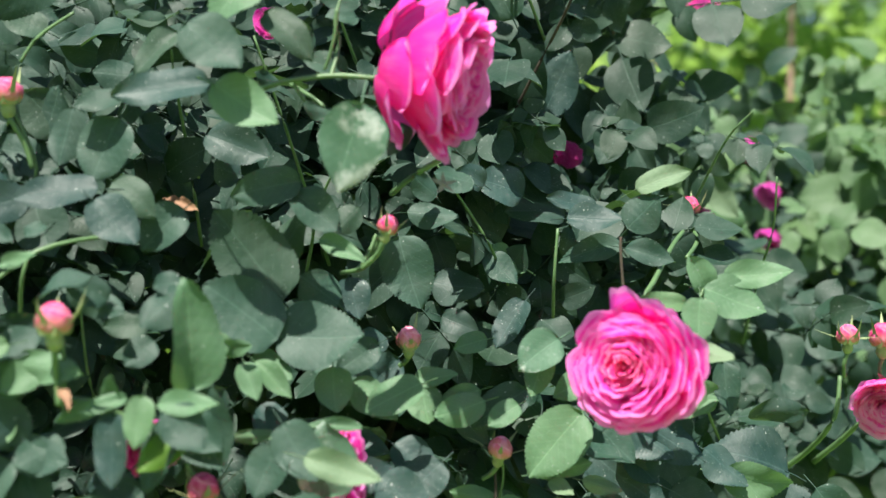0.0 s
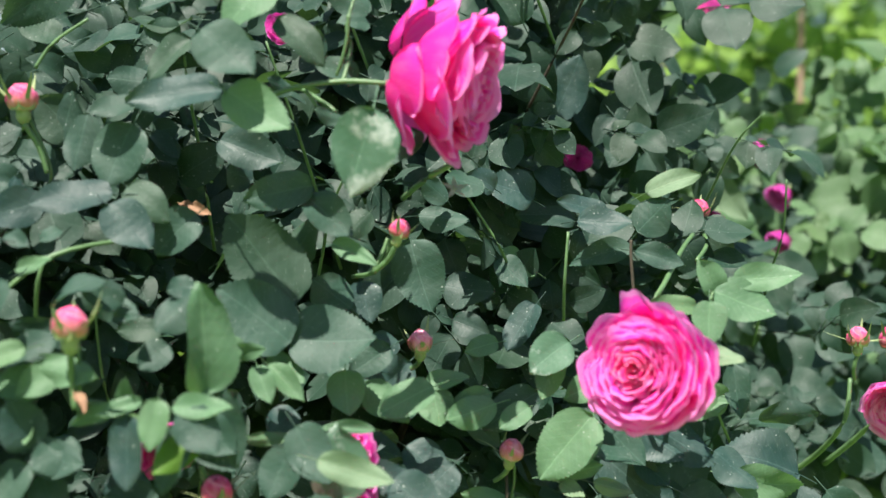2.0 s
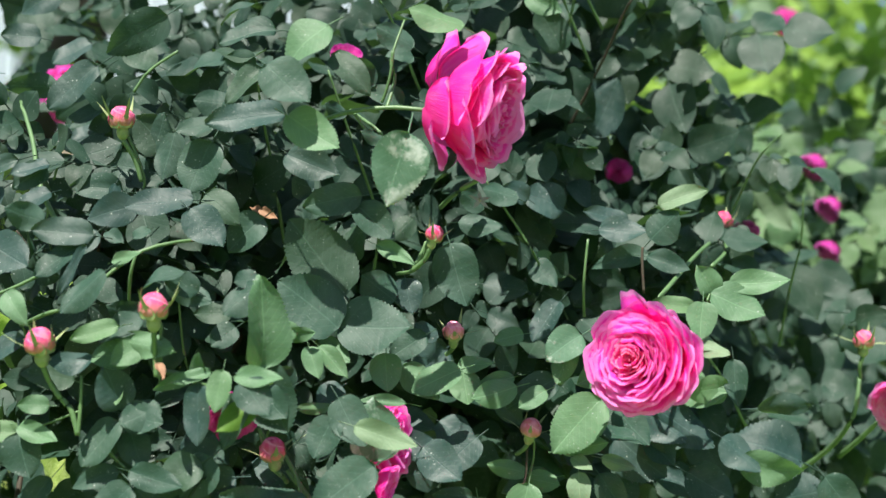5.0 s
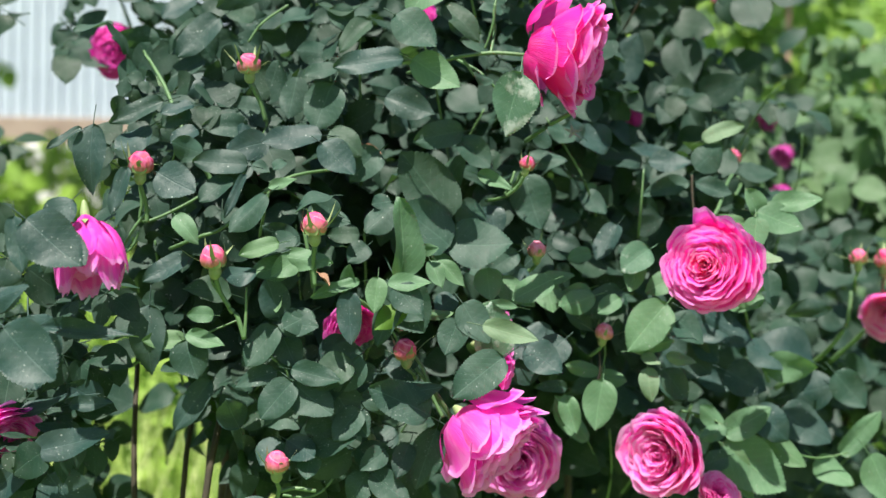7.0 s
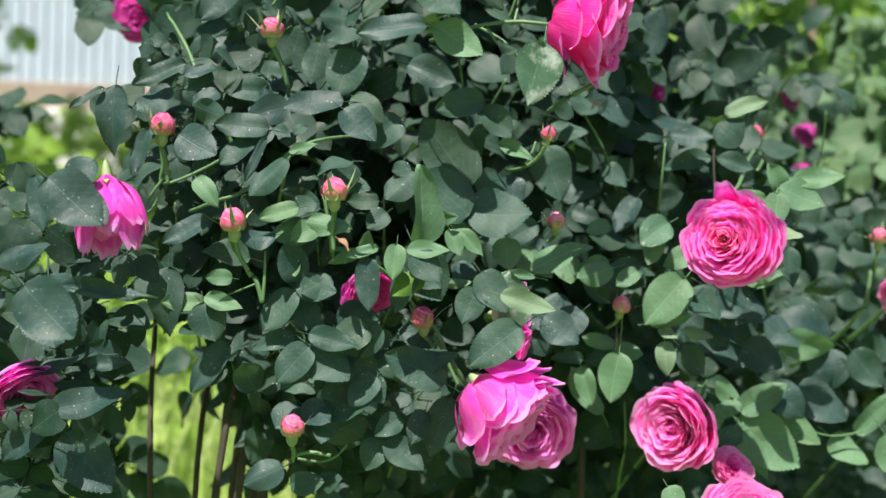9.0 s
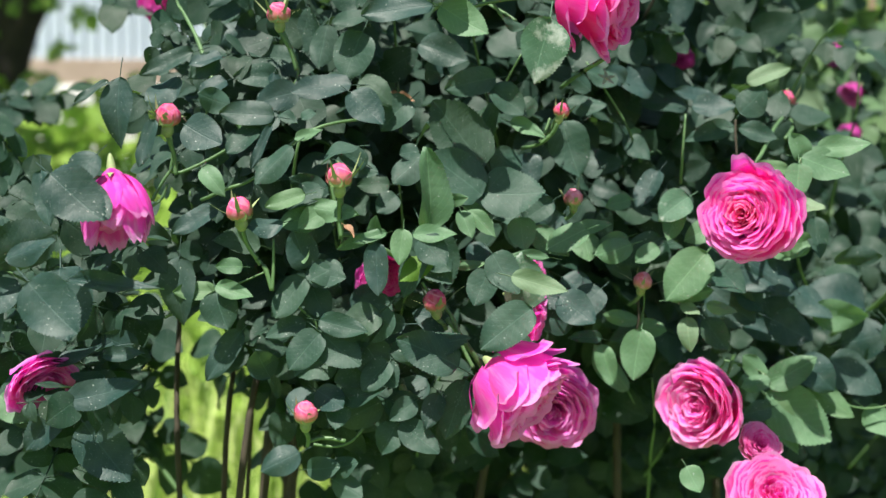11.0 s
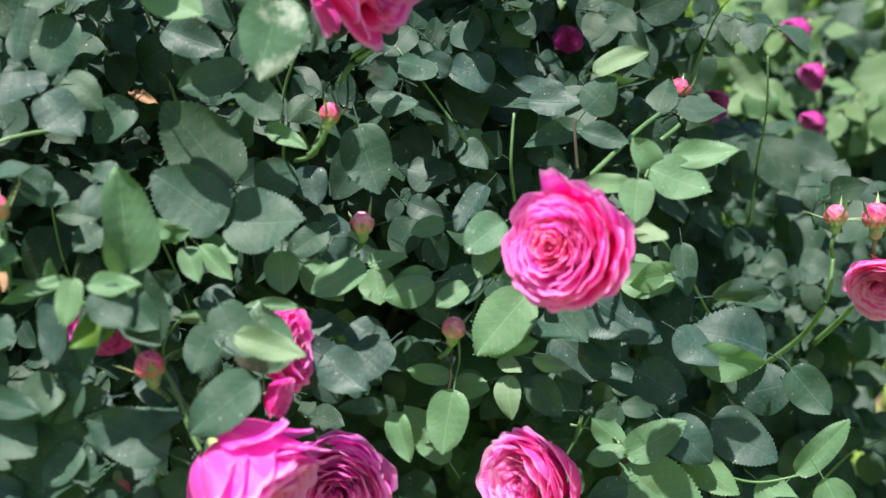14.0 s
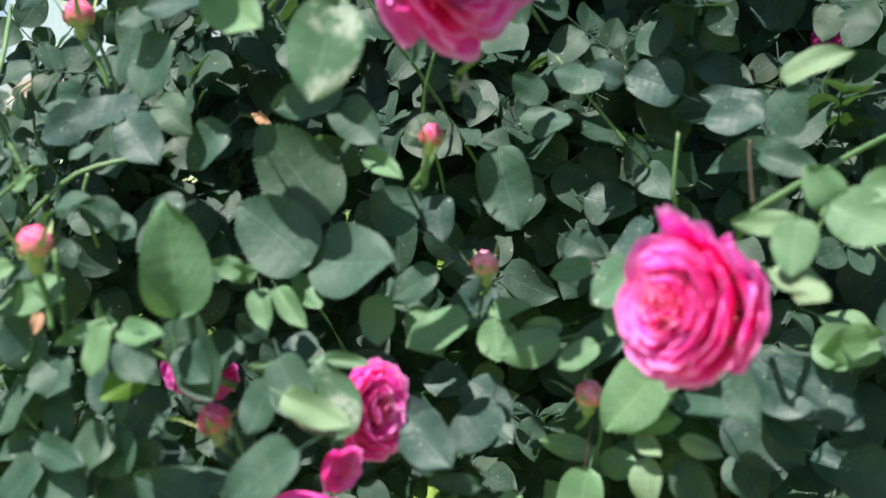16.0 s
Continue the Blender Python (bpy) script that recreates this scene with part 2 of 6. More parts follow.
def leaf_shape(seed, fold, droop, wave, round_=0.5, teeth=22):
    """A rose leaflet of unit length along y and unit width across x, finely toothed: rows of seven points from the base to the tip."""
    r = random.Random(seed)
    verts, uvs, faces = [], [], []
    n = teeth * 2 if teeth else 9
    phase = r.random() * 6.28
    skew = r.uniform(-0.03, 0.03)
    across = (-1, -0.7, -0.36, 0, 0.36, 0.7, 1) if teeth else (-1, -0.5, 0, 0.5, 1)
    m = len(across)
    for i in range(n + 1):
        v = i / n
        # broadest a little below the middle, rounded at the foot, with a short blunt point
        half = 0.5 * max(math.sin(math.pi * v ** (0.80 - 0.12 * round_)), 0.0) ** (0.66 - 0.14 * round_)
        if v > 0.80:
            half *= 1 - (0.52 - 0.22 * round_) * ((v - 0.80) / 0.2) ** 1.3
        if teeth:
            tooth = r.uniform(0.012, 0.026) if i % 2 else -0.010
            half += tooth if 0.05 < v < 0.97 else 0
        half = max(half, 0.004)
        bend = -droop * v * v + 0.015 * math.sin(v * 7 + phase)
        for s in across:
            x = half * s
            # the blade rises from the midrib and rolls over at its margin; the veins quilt it a little
            quilt = 0.0022 * math.sin(2 * math.pi * (v - abs(x) * 0.7) * 7) * abs(s) * (1 - abs(s)) * 4 if teeth else 0.0
            z = fold * abs(x) * (1 - 0.35 * abs(s)) + bend + wave * (s * s) * math.sin(v * 6.5 + phase + s * 1.3) * 0.5 + quilt
            verts.append((x + skew * math.sin(3 * v), v + (0.010 if (i % 2 and abs(s) == 1 and teeth) else 0), z))
            uvs.append((0.5 + s * 0.5 * half / 0.5, v))
    for i in range(n):
        for j in range(m - 1):
            a = i * m + j
            faces.append((a, a + 1, a + m + 1, a + m))
    # the stalk below the blade
    n0 = len(verts)
    for y, z in ((-0.30, -0.06), (-0.12, -0.025), (0.06, -0.012)):
        verts += [(-0.016, y, z), (0.016, y, z), (0.0, y, z + 0.016)]
        uvs += [(0.5, 0.5)] * 3
    for q in (0, 3):
        a = n0 + q
        faces += [(a, a + 1, a + 4, a + 3), (a + 1, a + 2, a + 5, a + 4), (a + 2, a, a + 3, a + 5)]
    return verts, faces, uvs


LEAF_FORMS = [leaf_shape(1, 0.20, 0.10, 0.11, 0.5), leaf_shape(2, 0.34, 0.14, 0.11, 0.2), leaf_shape(3, -0.24, 0.14, 0.13, 0.3),
              leaf_shape(4, 0.40, 0.04, 0.13, 0.1), leaf_shape(5, 0.22, 0.26, 0.11, 0.35), leaf_shape(6, 0.70, 0.08, 0.08, 0.2),
              leaf_shape(7, -0.16, -0.12, 0.16, 0.3), leaf_shape(8, 0.14, 0.08, 0.10, 0.75)]
SIMPLE_FORMS = []
for form in range(5):
    v5, f5, u5 = leaf_shape(20 + form, 0.05 + 0.07 * form, 0.06 + 0.05 * form, 0.08, 0.1 + 0.12 * form, 0)
    SIMPLE_FORMS.append((np.array(v5), f5, np.array(u5)))

LEAF_MESHES = {}


def leaf_mesh(mat, form):
    key = (mat.name, form)
    if key not in LEAF_MESHES:
        v, f, u = LEAF_FORMS[form]
        LEAF_MESHES[key] = mesh_of("leaf", v, f, mat, u)
    return LEAF_MESHES[key]


TOWARD = Vector((0.0, -1.0, 0.45)).normalized()


def leaf_pose(base, tip, width, turn=0.0, toward=TOWARD):
    """The pose of a unit leaf from its base to its tip. turn: degrees by which its face is rolled about that line from facing the path."""
    b, t = Vector(base), Vector(tip)
    y = t - b
    long = y.length
    y.normalize()
    z = toward - toward.dot(y) * y
    z.normalize()
    z = Matrix.Rotation(radians(turn), 3, y) @ z
    x = y.cross(z)
    m = Matrix((x, y, z)).transposed().to_4x4()
    return Matrix.Translation(b) @ m @ Matrix.Diagonal((width, long, long, 1))


# y is the leaf in its lit colour, b the one in its shaded colour
MATS = {"g": M_LEAF, "y": M_LEAF_YOUNG_LIT, "b": M_LEAF_SHADED, "m": M_LEAF_MILDEW, "p": M_LEAF_PALE, "l": M_LEAF_BACKLIT, "w": M_BROWN}


def leaf(parent, base, tip, width, turn=0.0, look_="g", form=None):
    form = rng.choice((0, 0, 1, 2, 4, 6, 7)) if form is None else form
    return child("leaf", leaf_mesh(MATS[look_], form), parent, leaf_pose(base, tip, width, turn))


def tube(points, r0, r1, sides=7, wob=0.0):
    """Vertices and faces of a tapered stem through the points, smoothed."""
    pts = [Vector(p) for p in points]
    path = []
    for i in range(len(pts) - 1):
        p0, p1, p2, p3 = pts[max(i - 1, 0)], pts[i], pts[i + 1], pts[min(i + 2, len(pts) - 1)]
        for s in range(5):
            u = s / 5
            path.append(0.5 * (2 * p1 + (p2 - p0) * u + (2 * p0 - 5 * p1 + 4 * p2 - p3) * u * u + (3 * p1 - 3 * p2 + p3 - p0) * u ** 3))
    path.append(pts[-1])
    verts, faces = [], []
    for i, p in enumerate(path):
        d = (path[min(i + 1, len(path) - 1)] - path[max(i - 1, 0)]).normalized()
        a = d.orthogonal().normalized()
        b = d.cross(a)
        r = r0 + (r1 - r0) * i / (len(path) - 1)
        r *= 1 + wob * math.sin(i * 2.3)
        for k in range(sides):
            t = 2 * math.pi * k / sides
            verts.append(p + r * (a * math.cos(t) + b * math.sin(t)))
    for i in range(len(path) - 1):
        for k in range(sides):
            a, b = i * sides + k, i * sides + (k + 1) % sides
            faces.append((a, b, b + sides, a + sides))
    faces.append(tuple(range(sides))[::-1])
    faces.append(tuple(len(verts) - sides + k for k in range(sides)))
    return verts, faces


def stem(parent, points, r0=0.0022, r1=0.0016, mat=None, name="stem", label=""):
    v, f = tube(points, r0, r1)
    return child(name, mesh_of(name, v, f, mat or M_STEM), parent, Matrix(), label)


# ---- blossoms
def petal_shape(rho, seed, reflex=0.0, nu=12, nv=8):
    """A petal of a full cupped rose of unit radius, whose rim lies at the share rho of the radius; the flower opens along +z."""
    r = random.Random(seed)
    jag = [r.uniform(-1, 1) for _ in range(6)]
    top = 0.20 - 0.20 * rho ** 2.2 + 0.055 * jag[5] * (1.1 - rho)
    foot = -0.62 + 0.56 * (1 - rho)
    span = 1.15 if rho < 0.2 else 0.90 - 0.22 * rho
    verts, uvs, faces = [], [], []
    for j in range(nv + 1):
        v = j / nv
        # the bowl from its foot to its rim, which turns out a little
        rad = rho * (0.30 + 0.70 * v ** 0.55)
        z = foot + (top - foot) * v ** (1.1 + 0.25 * rho)
        if rho < 0.45:
            rad *= 1 - 0.16 * (1 - rho / 0.45) * v ** 3
        if v > 0.7:
            over = (v - 0.7) / 0.3
            rad += (0.055 * min(1.0, rho / 0.30) + reflex * 0.20) * over * over
            z -= (0.020 + reflex * 0.26) * over * over
        shape = math.sin(math.pi * (0.17 + 0.45 * min(v / 0.8, 1.0))) ** 0.7
        if v > 0.80:
            shape *= math.sqrt(1 - 0.45 * ((v - 0.80) / 0.20) ** 2)
        for i in range(nu + 1):
            u = 2 * i / nu - 1
            edge = abs(u) ** 2.8
            arc = span * shape * u
            fold = 0.028 * v * math.sin(2.6 * u + 3 * v + 6 * jag[0]) + 0.017 * v ** 3 * math.sin(6.5 * u + 7 * jag[1])
            notch = -0.035 * v ** 5 * math.exp(-((u - 0.4 * jag[2]) / 0.18) ** 2) if jag[3] > -0.2 else 0.0
            peak = 0.03 * v ** 4 * math.sin(2.0 * u + 5 * jag[4])
            rr = rad * (1 - 0.05 * edge * (1 - reflex)) + fold * (0.5 + 0.7 * rho)
            verts.append((rr * math.cos(arc), rr * math.sin(arc), z + fold * 0.4 + peak + notch - (0.05 + 0.09 * rho) * v * v * edge))
            uvs.append((0.5 + 0.5 * u, v))
    for j in range(nv):
        for i in range(nu):
            a = j * (nu + 1) + i
            faces.append((a, a + 1, a + nu + 2, a + nu + 1))
    return verts, faces, uvs


# share of the radius, count, how far the rim turns back
RINGS = [(0.04 + 0.04 * i, 4 + min(i // 3, 5), 0.0) for i in range(18)] + [(0.75, 8, 0.01), (0.79, 7, 0.02), (0.83, 6, 0.04), (0.87, 5, 0.10), (0.91, 5, 0.18)]
PETALS = {}


def petal_mesh(ring, kind, mat):
    key = (ring, kind, mat.name)
    if key not in PETALS:
        rho, _, reflex = RINGS[ring]
        v, f, u = petal_shape(rho, ring * 11 + kind * 5 + 3, reflex)
        PETALS[key] = mesh_of("petal", v, f, mat, u)
    return PETALS[key]


def sepal_shape():
    verts, uvs, faces = [], [], []
    for j in range(7):
        v = j / 6
        w = 0.15 * math.sin(math.pi * (0.18 + 0.8 * v)) * (1 - 0.5 * v)
        for s in (-1, 0, 1):
            verts.append((w * s, v, 0.14 * abs(s) * w + 0.30 * v * v))
            uvs.append((0.5 + 0.5 * s, v))
    for j in range(6):
        for i in range(2):
            a = j * 3 + i
            faces.append((a, a + 1, a + 4, a + 3))
    return verts, faces, uvs


SEPAL = mesh_of("sepal", *sepal_shape()[:2], M_SEPAL, sepal_shape()[2])

SEPAL_DRY = SEPAL.copy()
SEPAL_DRY.materials.clear()
SEPAL_DRY.materials.append(M_DRY)


def lathe(profile, sides=14, squash=0.0, seed=0):
    """A turned form from (radius, height) rows along z."""
    r = random.Random(seed)
    ph = r.random() * 6
    verts, uvs, faces = [], [], []
    for i, (rad, z) in enumerate(profile):
        for k in range(sides):
            t = 2 * math.pi * k / sides
            q = rad * (1 + squash * math.sin(3 * t + ph + i * 0.9))
            verts.append((q * math.cos(t), q * math.sin(t), z))
            uvs.append((k / sides, i / (len(profile) - 1)))
    for i in range(len(profile) - 1):
        for k in range(sides):
            a, b = i * sides + k, i * sides + (k + 1) % sides
            faces.append((a, b, b + sides, a + sides))
    return verts, faces, uvs


cv, cf, cu = lathe([(0.03, -0.85), (0.06, -0.82), (0.10, -0.74), (0.13, -0.64), (0.12, -0.54), (0.17, -0.44), (0.03, -0.36)])
CALYX = mesh_of("rose_blossom", cv, cf, M_SEPAL, cu)
qv, qf, qu = lathe([(0.05, -0.5), (0.12, -0.3), (0.2, -0.1), (0.16, 0.05), (0.02, 0.1)], 10)
CALYX_DRY = mesh_of("spent_calyx", qv, qf, M_DRY, qu)


def aim(at, axis, size, spin=0.0):
    """A pose at a place whose z axis points along axis, with a uniform size."""
    return Matrix.Translation(at) @ Vector(axis).to_track_quat("Z", "Y").to_matrix().to_4x4() @ pose(0, 0, 0, 0, 0, spin) @ Matrix.Diagonal((size, size, size, 1))


def blossom(parent, at, axis, radius, outer, inner, label, spin=0.0, squash=1.0, drop=0, ragged=0.12, flare=0.0, crumple=1.0):
    """A full-petalled rose: calyx with sepals, and rings of petals, each petal a mesh of its own."""
    r = random.Random(int(abs(at[0] * 977 + at[2] * 3571) * 10))
    m = Matrix.Translation(Vector(axis).normalized() * radius * 0.18) @ aim(at, axis, radius * 0.92, spin) @ Matrix.Diagonal((1, 1, squash, 1))
    head = child("rose_blossom", CALYX, parent, m, label)
    for ring, (rho, count, _) in enumerate(RINGS):
        if ring >= len(RINGS) - drop:
            continue
        mat = inner if rho < 0.38 else outer
        start = r.random() * 360
        for k in range(count):
            turn = start + 360 * k / count + r.uniform(-9, 9)
            tilt = r.uniform(-5, 5) * (1.9 - 1.3 * rho) * crumple + flare * rho * rho
            s = 1 + r.uniform(-ragged, ragged) * (0.5 + rho)
            slip = 0.07 * max(0.0, 0.6 - rho) * crumple
            local = pose(r.uniform(-slip, slip), r.uniform(-slip, slip), 0, 0, 0, turn) @ pose(0, 0, -0.30, 0, tilt, 0) @ pose(0, 0, 0.30) @ Matrix.Diagonal((s, s, s * r.uniform(0.94, 1.06), 1))
            child("petal", petal_mesh(ring, r.randrange(5), mat), head, local)
    for k in range(5):
        child("sepal", SEPAL, head, pose(0, 0, -0.52, 0, 0, k * 72 + 20) @ pose(0, 0.14, 0, -8) @ Matrix.Diagonal((0.9, 0.6, 0.7, 1)))
    return head


def hanging_petal_shape(seed, nu=20, nv=9):
    """A long limp petal of a nodding rose: out from the calyx, then along the axis, with a rounded and nicked end."""
    r = random.Random(seed)
    a, b, c = r.uniform(0, 6), r.uniform(0, 6), r.uniform(-0.4, 0.4)
    verts, uvs, faces = [], [], []
    for j in range(nv + 1):
        v = j / nv
        rad = 1.0 * (1 - (1 - v) ** 2.6) * (1 - 0.10 * v * v)
        z = -0.60 + 1.02 * v ** 1.35
        half = 0.62 * math.sin(math.pi * (0.16 + 0.50 * min(v / 0.7, 1.0))) ** 0.8
        if v > 0.7:
            half *= math.sqrt(1 - 0.75 * ((v - 0.7) / 0.3) ** 2)
        for i in range(nu + 1):
            u = 2 * i / nu - 1
            fold = 0.05 * v * math.sin(3.6 * u + a + 1.5 * v) + 0.016 * v * math.sin(9 * u + b + 2 * v)
            end = -0.16 * v ** 3 * u * u - 0.05 * v ** 4 * math.exp(-((u - c) / 0.16) ** 2)
            rr = rad + fold
            verts.append((rr * math.cos(half * u * 1.1), rr * math.sin(half * u * 1.1), z + end + 0.5 * fold))
            uvs.append((0.5 + 0.5 * u, v))
    for j in range(nv):
        for i in range(nu):
            q = j * (nu + 1) + i
            faces.append((q, q + 1, q + nu + 2, q + nu + 1))
    return verts, faces, uvs


def hang_petals(head, mat, seed, layers=((1.0, 7), (0.88, 7), (0.74, 6))):
    """Layers of limp outer petals round a nodding rose."""
    r = random.Random(seed)
    forms = [mesh_of("petal", *hanging_petal_shape(seed + q)[:2], mat, hanging_petal_shape(seed + q)[2]) for q in range(4)]
    for size, count in layers:
        start = r.uniform(0, 360)
        for k in range(count):
            long = r.uniform(0.72, 1.05) * (2.15 - 1.25 * size)
            child("petal", r.choice(forms), head, pose(0, 0, 0, 0, 0, start + 360 * k / count + r.uniform(-10, 10)) @ pose(0, 0, -0.5, 0, r.uniform(-9, 8), 0) @ pose(0, 0, 0.5) @ Matrix.Diagonal((size, size, long, 1)))


BUD_LINE = [(0.16, -0.06), (0.36, 0.04), (0.48, 0.22), (0.50, 0.42), (0.46, 0.62), (0.38, 0.78), (0.28, 0.89), (0.18, 0.95), (0.06, 0.88)]
bv, bf, bu = lathe(BUD_LINE, 21, 0.05, 3)


def bud_wrap():
    """One petal furled round a bud, its upper edge running slantwise and standing off a little."""
    verts, uvs, faces = [], [], []
    nu, nv = 10, 8
    for j in range(nv + 1):
        for i in range(nu + 1):
            u, v = 2 * i / nu - 1, j / nv
            h = v * (0.90 - 0.18 * u - 0.10 * u * u)
            rad = float(np.interp(h, [b for _, b in BUD_LINE[:8]], [a for a, _ in BUD_LINE[:8]]))
            rad *= 1.03 + 0.10 * v ** 3 + 0.05 * max(0.0, u) ** 2
            verts.append((rad * math.cos(1.25 * u), rad * math.sin(1.25 * u), h))
            uvs.append((0.5 + 0.5 * u, v))
    for j in range(nv):
        for i in range(nu):
            a = j * (nu + 1) + i
            faces.append((a, a + 1, a + nu + 2, a + nu + 1))
    return verts, faces, uvs


wv, wf, wu = bud_wrap()
BUD_HEAD = {m.name: mesh_of("bud_petals", bv, bf, m, bu) for m in (M_BUD, M_BUD_PALE, M_BUD_DEEP)}
BUD_WRAP = {m.name: mesh_of("petal", wv, wf, m, wu) for m in (M_BUD, M_BUD_PALE, M_BUD_DEEP)}
hv, hf, hu = lathe([(0.10, -0.52), (0.18, -0.46), (0.27, -0.30), (0.27, -0.15), (0.25, -0.05), (0.36, 0.04), (0.30, 0.08)], 12)
BUD_HIP = mesh_of("rose_bud", hv, hf, M_SEPAL, hu)


def bud(parent, at, axis, size, foot, mat, label, open_=48.0):
    """A rosebud of the given width: swollen green hip, furled petals, five sepals, and the stalk down to foot."""
    r = random.Random(int(abs(at[0] * 1733 + at[2] * 911) * 10))
    m = aim(Vector(at) - Vector(axis).normalized() * size * 0.34, axis, size * 0.98, r.uniform(0, 360))
    hip = child("rose_bud", BUD_HIP, parent, m, label)
    child("bud_petals", BUD_HEAD[mat.name], hip, Matrix(), "furled pink petals")
    for k in range(4):
        s = 1.0 + 0.035 * k
        child("petal", BUD_WRAP[mat.name], hip, pose(0, 0, 0, 0, r.uniform(-3, 3), 100 * k + r.uniform(-15, 15)) @ Matrix.Diagonal((s, s, 1.0 - 0.05 * k, 1)))
    for k in range(5):
        # the broad foot of a sepal hugs the petals, its thin tip stands off
        turn = 72 * k + r.uniform(-12, 12)
        child("sepal", SEPAL, hip, pose(0, 0, 0.0, 0, 0, turn) @ pose(0, 0.40, 0, 86) @ Matrix.Diagonal((2.6, 0.62, -0.5, 1)))
        a = r.uniform(40, 85) if k % 2 else r.uniform(10, 40)
        child("sepal", SEPAL, hip, pose(0, 0, 0.26, 0, 0, turn) @ pose(0, 0.47, 0, 88 - a) @ Matrix.Diagonal((0.75, 1.0 + r.uniform(-0.2, 0.35), 1.3 * r.uniform(-1, 0.8), 1)))
    base = m @ Vector((0, 0, -0.48))
    f = Vector(foot)
    midp = (base + f) / 2 + Vector((r.uniform(-1, 1), r.uniform(-1, 1), 0)) * 0.12 * (base - f).length
    stem(parent, [base, midp, f], 0.0018, 0.0016, M_STEM, "flower_stalk")
    return hip


# ---- foliage that nobody could count
def foliage(name, sprays, mat, parent, seed, size, label="", kind="stuff"):
    """Many five-leaflet sprays joined in one mesh. sprays: rows of (foot, direction, face)."""
    r = random.Random(seed)
    allv, allf, allu, n = [], [], [], 0
    for foot, way, face in sprays:
        s = size * r.uniform(0.7, 1.25)
        foot, way = Vector(foot), Vector(way).normalized()
        face = (Vector(face) - Vector(face).dot(way) * way).normalized()
        across = way.cross(face)
        plan = [(1.15, 0.0, 0.95), (0.75, 1, 0.8), (0.75, -1, 0.8), (0.28, 1, 0.6), (0.28, -1, 0.6)]
        for along, sideways, big in plan:
            big *= s * r.uniform(0.85, 1.15)
            b = foot + way * along * s
            d = (way * (1.0 if sideways == 0 else 0.35) + across * sideways + face * r.uniform(-0.5, 0.25) + Vector((0, 0, -0.15))).normalized()
            nf = face + Vector((r.uniform(-.5, .5), r.uniform(-.5, .5), r.uniform(-.3, .5)))
            m = leaf_pose(b, b + d * big, big * r.uniform(0.68, 0.88), 0, nf)
            v, f, u = SIMPLE_FORMS[r.randrange(5)]
            mm = np.array(m)
            allv.append(v @ mm[:3, :3].T + mm[:3, 3])
            allf += [tuple(i + n for i in q) for q in f]
            allu.append(u)
            n += len(v)
        # the stalk, a thin strip of three sides
        e = foot + way * s * 1.2
        w = 0.018 * s
        strip = [foot + across * w, foot - across * w, foot + face * w, e + across * w * .6, e - across * w * .6, e + face * w * .6]
        allv.append(np.array([tuple(p) for p in strip]))
        allu.append(np.full((6, 2), 0.5))
        allf += [(n, n + 1, n + 4, n + 3), (n + 1, n + 2, n + 5, n + 4), (n + 2, n, n + 3, n + 5)]
        n += 6
    me = mesh_of(name, np.concatenate(allv), allf, mat, np.concatenate(allu))
    ob = child(name, me, parent, Matrix(), label)
    if kind:
        ob["kind"] = kind
    return ob

# ---------------------------------------------------------------- the rose bush
rose_bush = thing('rose_bush', 'large leafy pink rose bush in bloom, dusty grey-green leaves', 'rose bush', at=(0, 0, 0))

# leaves at its front: foot, tip, width, roll, look, form
leaf(rose_bush, (-0.117, 0.072, 1.131), (-0.077, 0.060, 1.118), 0.026, 11, 'b')
leaf(rose_bush, (-0.054, 0.031, 1.100), (-0.093, 0.019, 1.091), 0.024, -14, 'g')
leaf(rose_bush, (-0.172, -0.029, 1.034), (-0.140, -0.041, 1.025), 0.016, 16, 'g')
leaf(rose_bush, (-0.015, -0.041, 1.137), (-0.025, -0.053, 1.090), 0.036, -28, 'm', 0)
leaf(rose_bush, (-0.033, -0.004, 1.136), (-0.051, -0.016, 1.138), 0.011, 1, 'g')
leaf(rose_bush, (0.065, 0.187, 1.059), (0.086, 0.175, 1.040), 0.021, -7, 'g')
leaf(rose_bush, (0.170, 0.035, 1.011), (0.198, 0.023, 1.003), 0.019, -36, 'p')
leaf(rose_bush, (0.337, 0.699, 1.161), (0.375, 0.687, 1.109), 0.033, 40, 'p')
leaf(rose_bush, (-0.181, -0.058, 0.991), (-0.207, -0.070, 0.990), 0.021, 1, 'y')
leaf(rose_bush, (-0.187, -0.054, 0.973), (-0.191, -0.066, 0.960), 0.010, 47, 'y')
leaf(rose_bush, (-0.089, -0.015, 0.970), (-0.114, -0.027, 0.951), 0.024, -2, 'g')
leaf(rose_bush, (-0.110, -0.042, 0.857), (-0.127, -0.054, 0.846), 0.017, -9, 'g')
leaf(rose_bush, (-0.093, -0.040, 0.862), (-0.102, -0.052, 0.839), 0.017, -1, 'b')
leaf(rose_bush, (-0.118, -0.044, 0.914), (-0.151, -0.056, 0.916), 0.019, -40, 'b')
leaf(rose_bush, (-0.098, -0.013, 1.004), (-0.074, -0.025, 1.006), 0.012, 48, 'y')
leaf(rose_bush, (0.003, 0.067, 0.941), (0.031, 0.055, 0.924), 0.025, -14, 'b')
leaf(rose_bush, (-0.003, 0.006, 0.931), (0.024, -0.006, 0.913), 0.027, 0, 'b')
leaf(rose_bush, (0.091, 0.062, 0.924), (0.123, 0.050, 0.932), 0.015, 38, 'y')
leaf(rose_bush, (0.157, 0.111, 0.955), (0.205, 0.099, 0.928), 0.031, 2, 'b')
leaf(rose_bush, (0.131, 0.096, 0.952), (0.156, 0.084, 0.929), 0.026, -10, 'g')
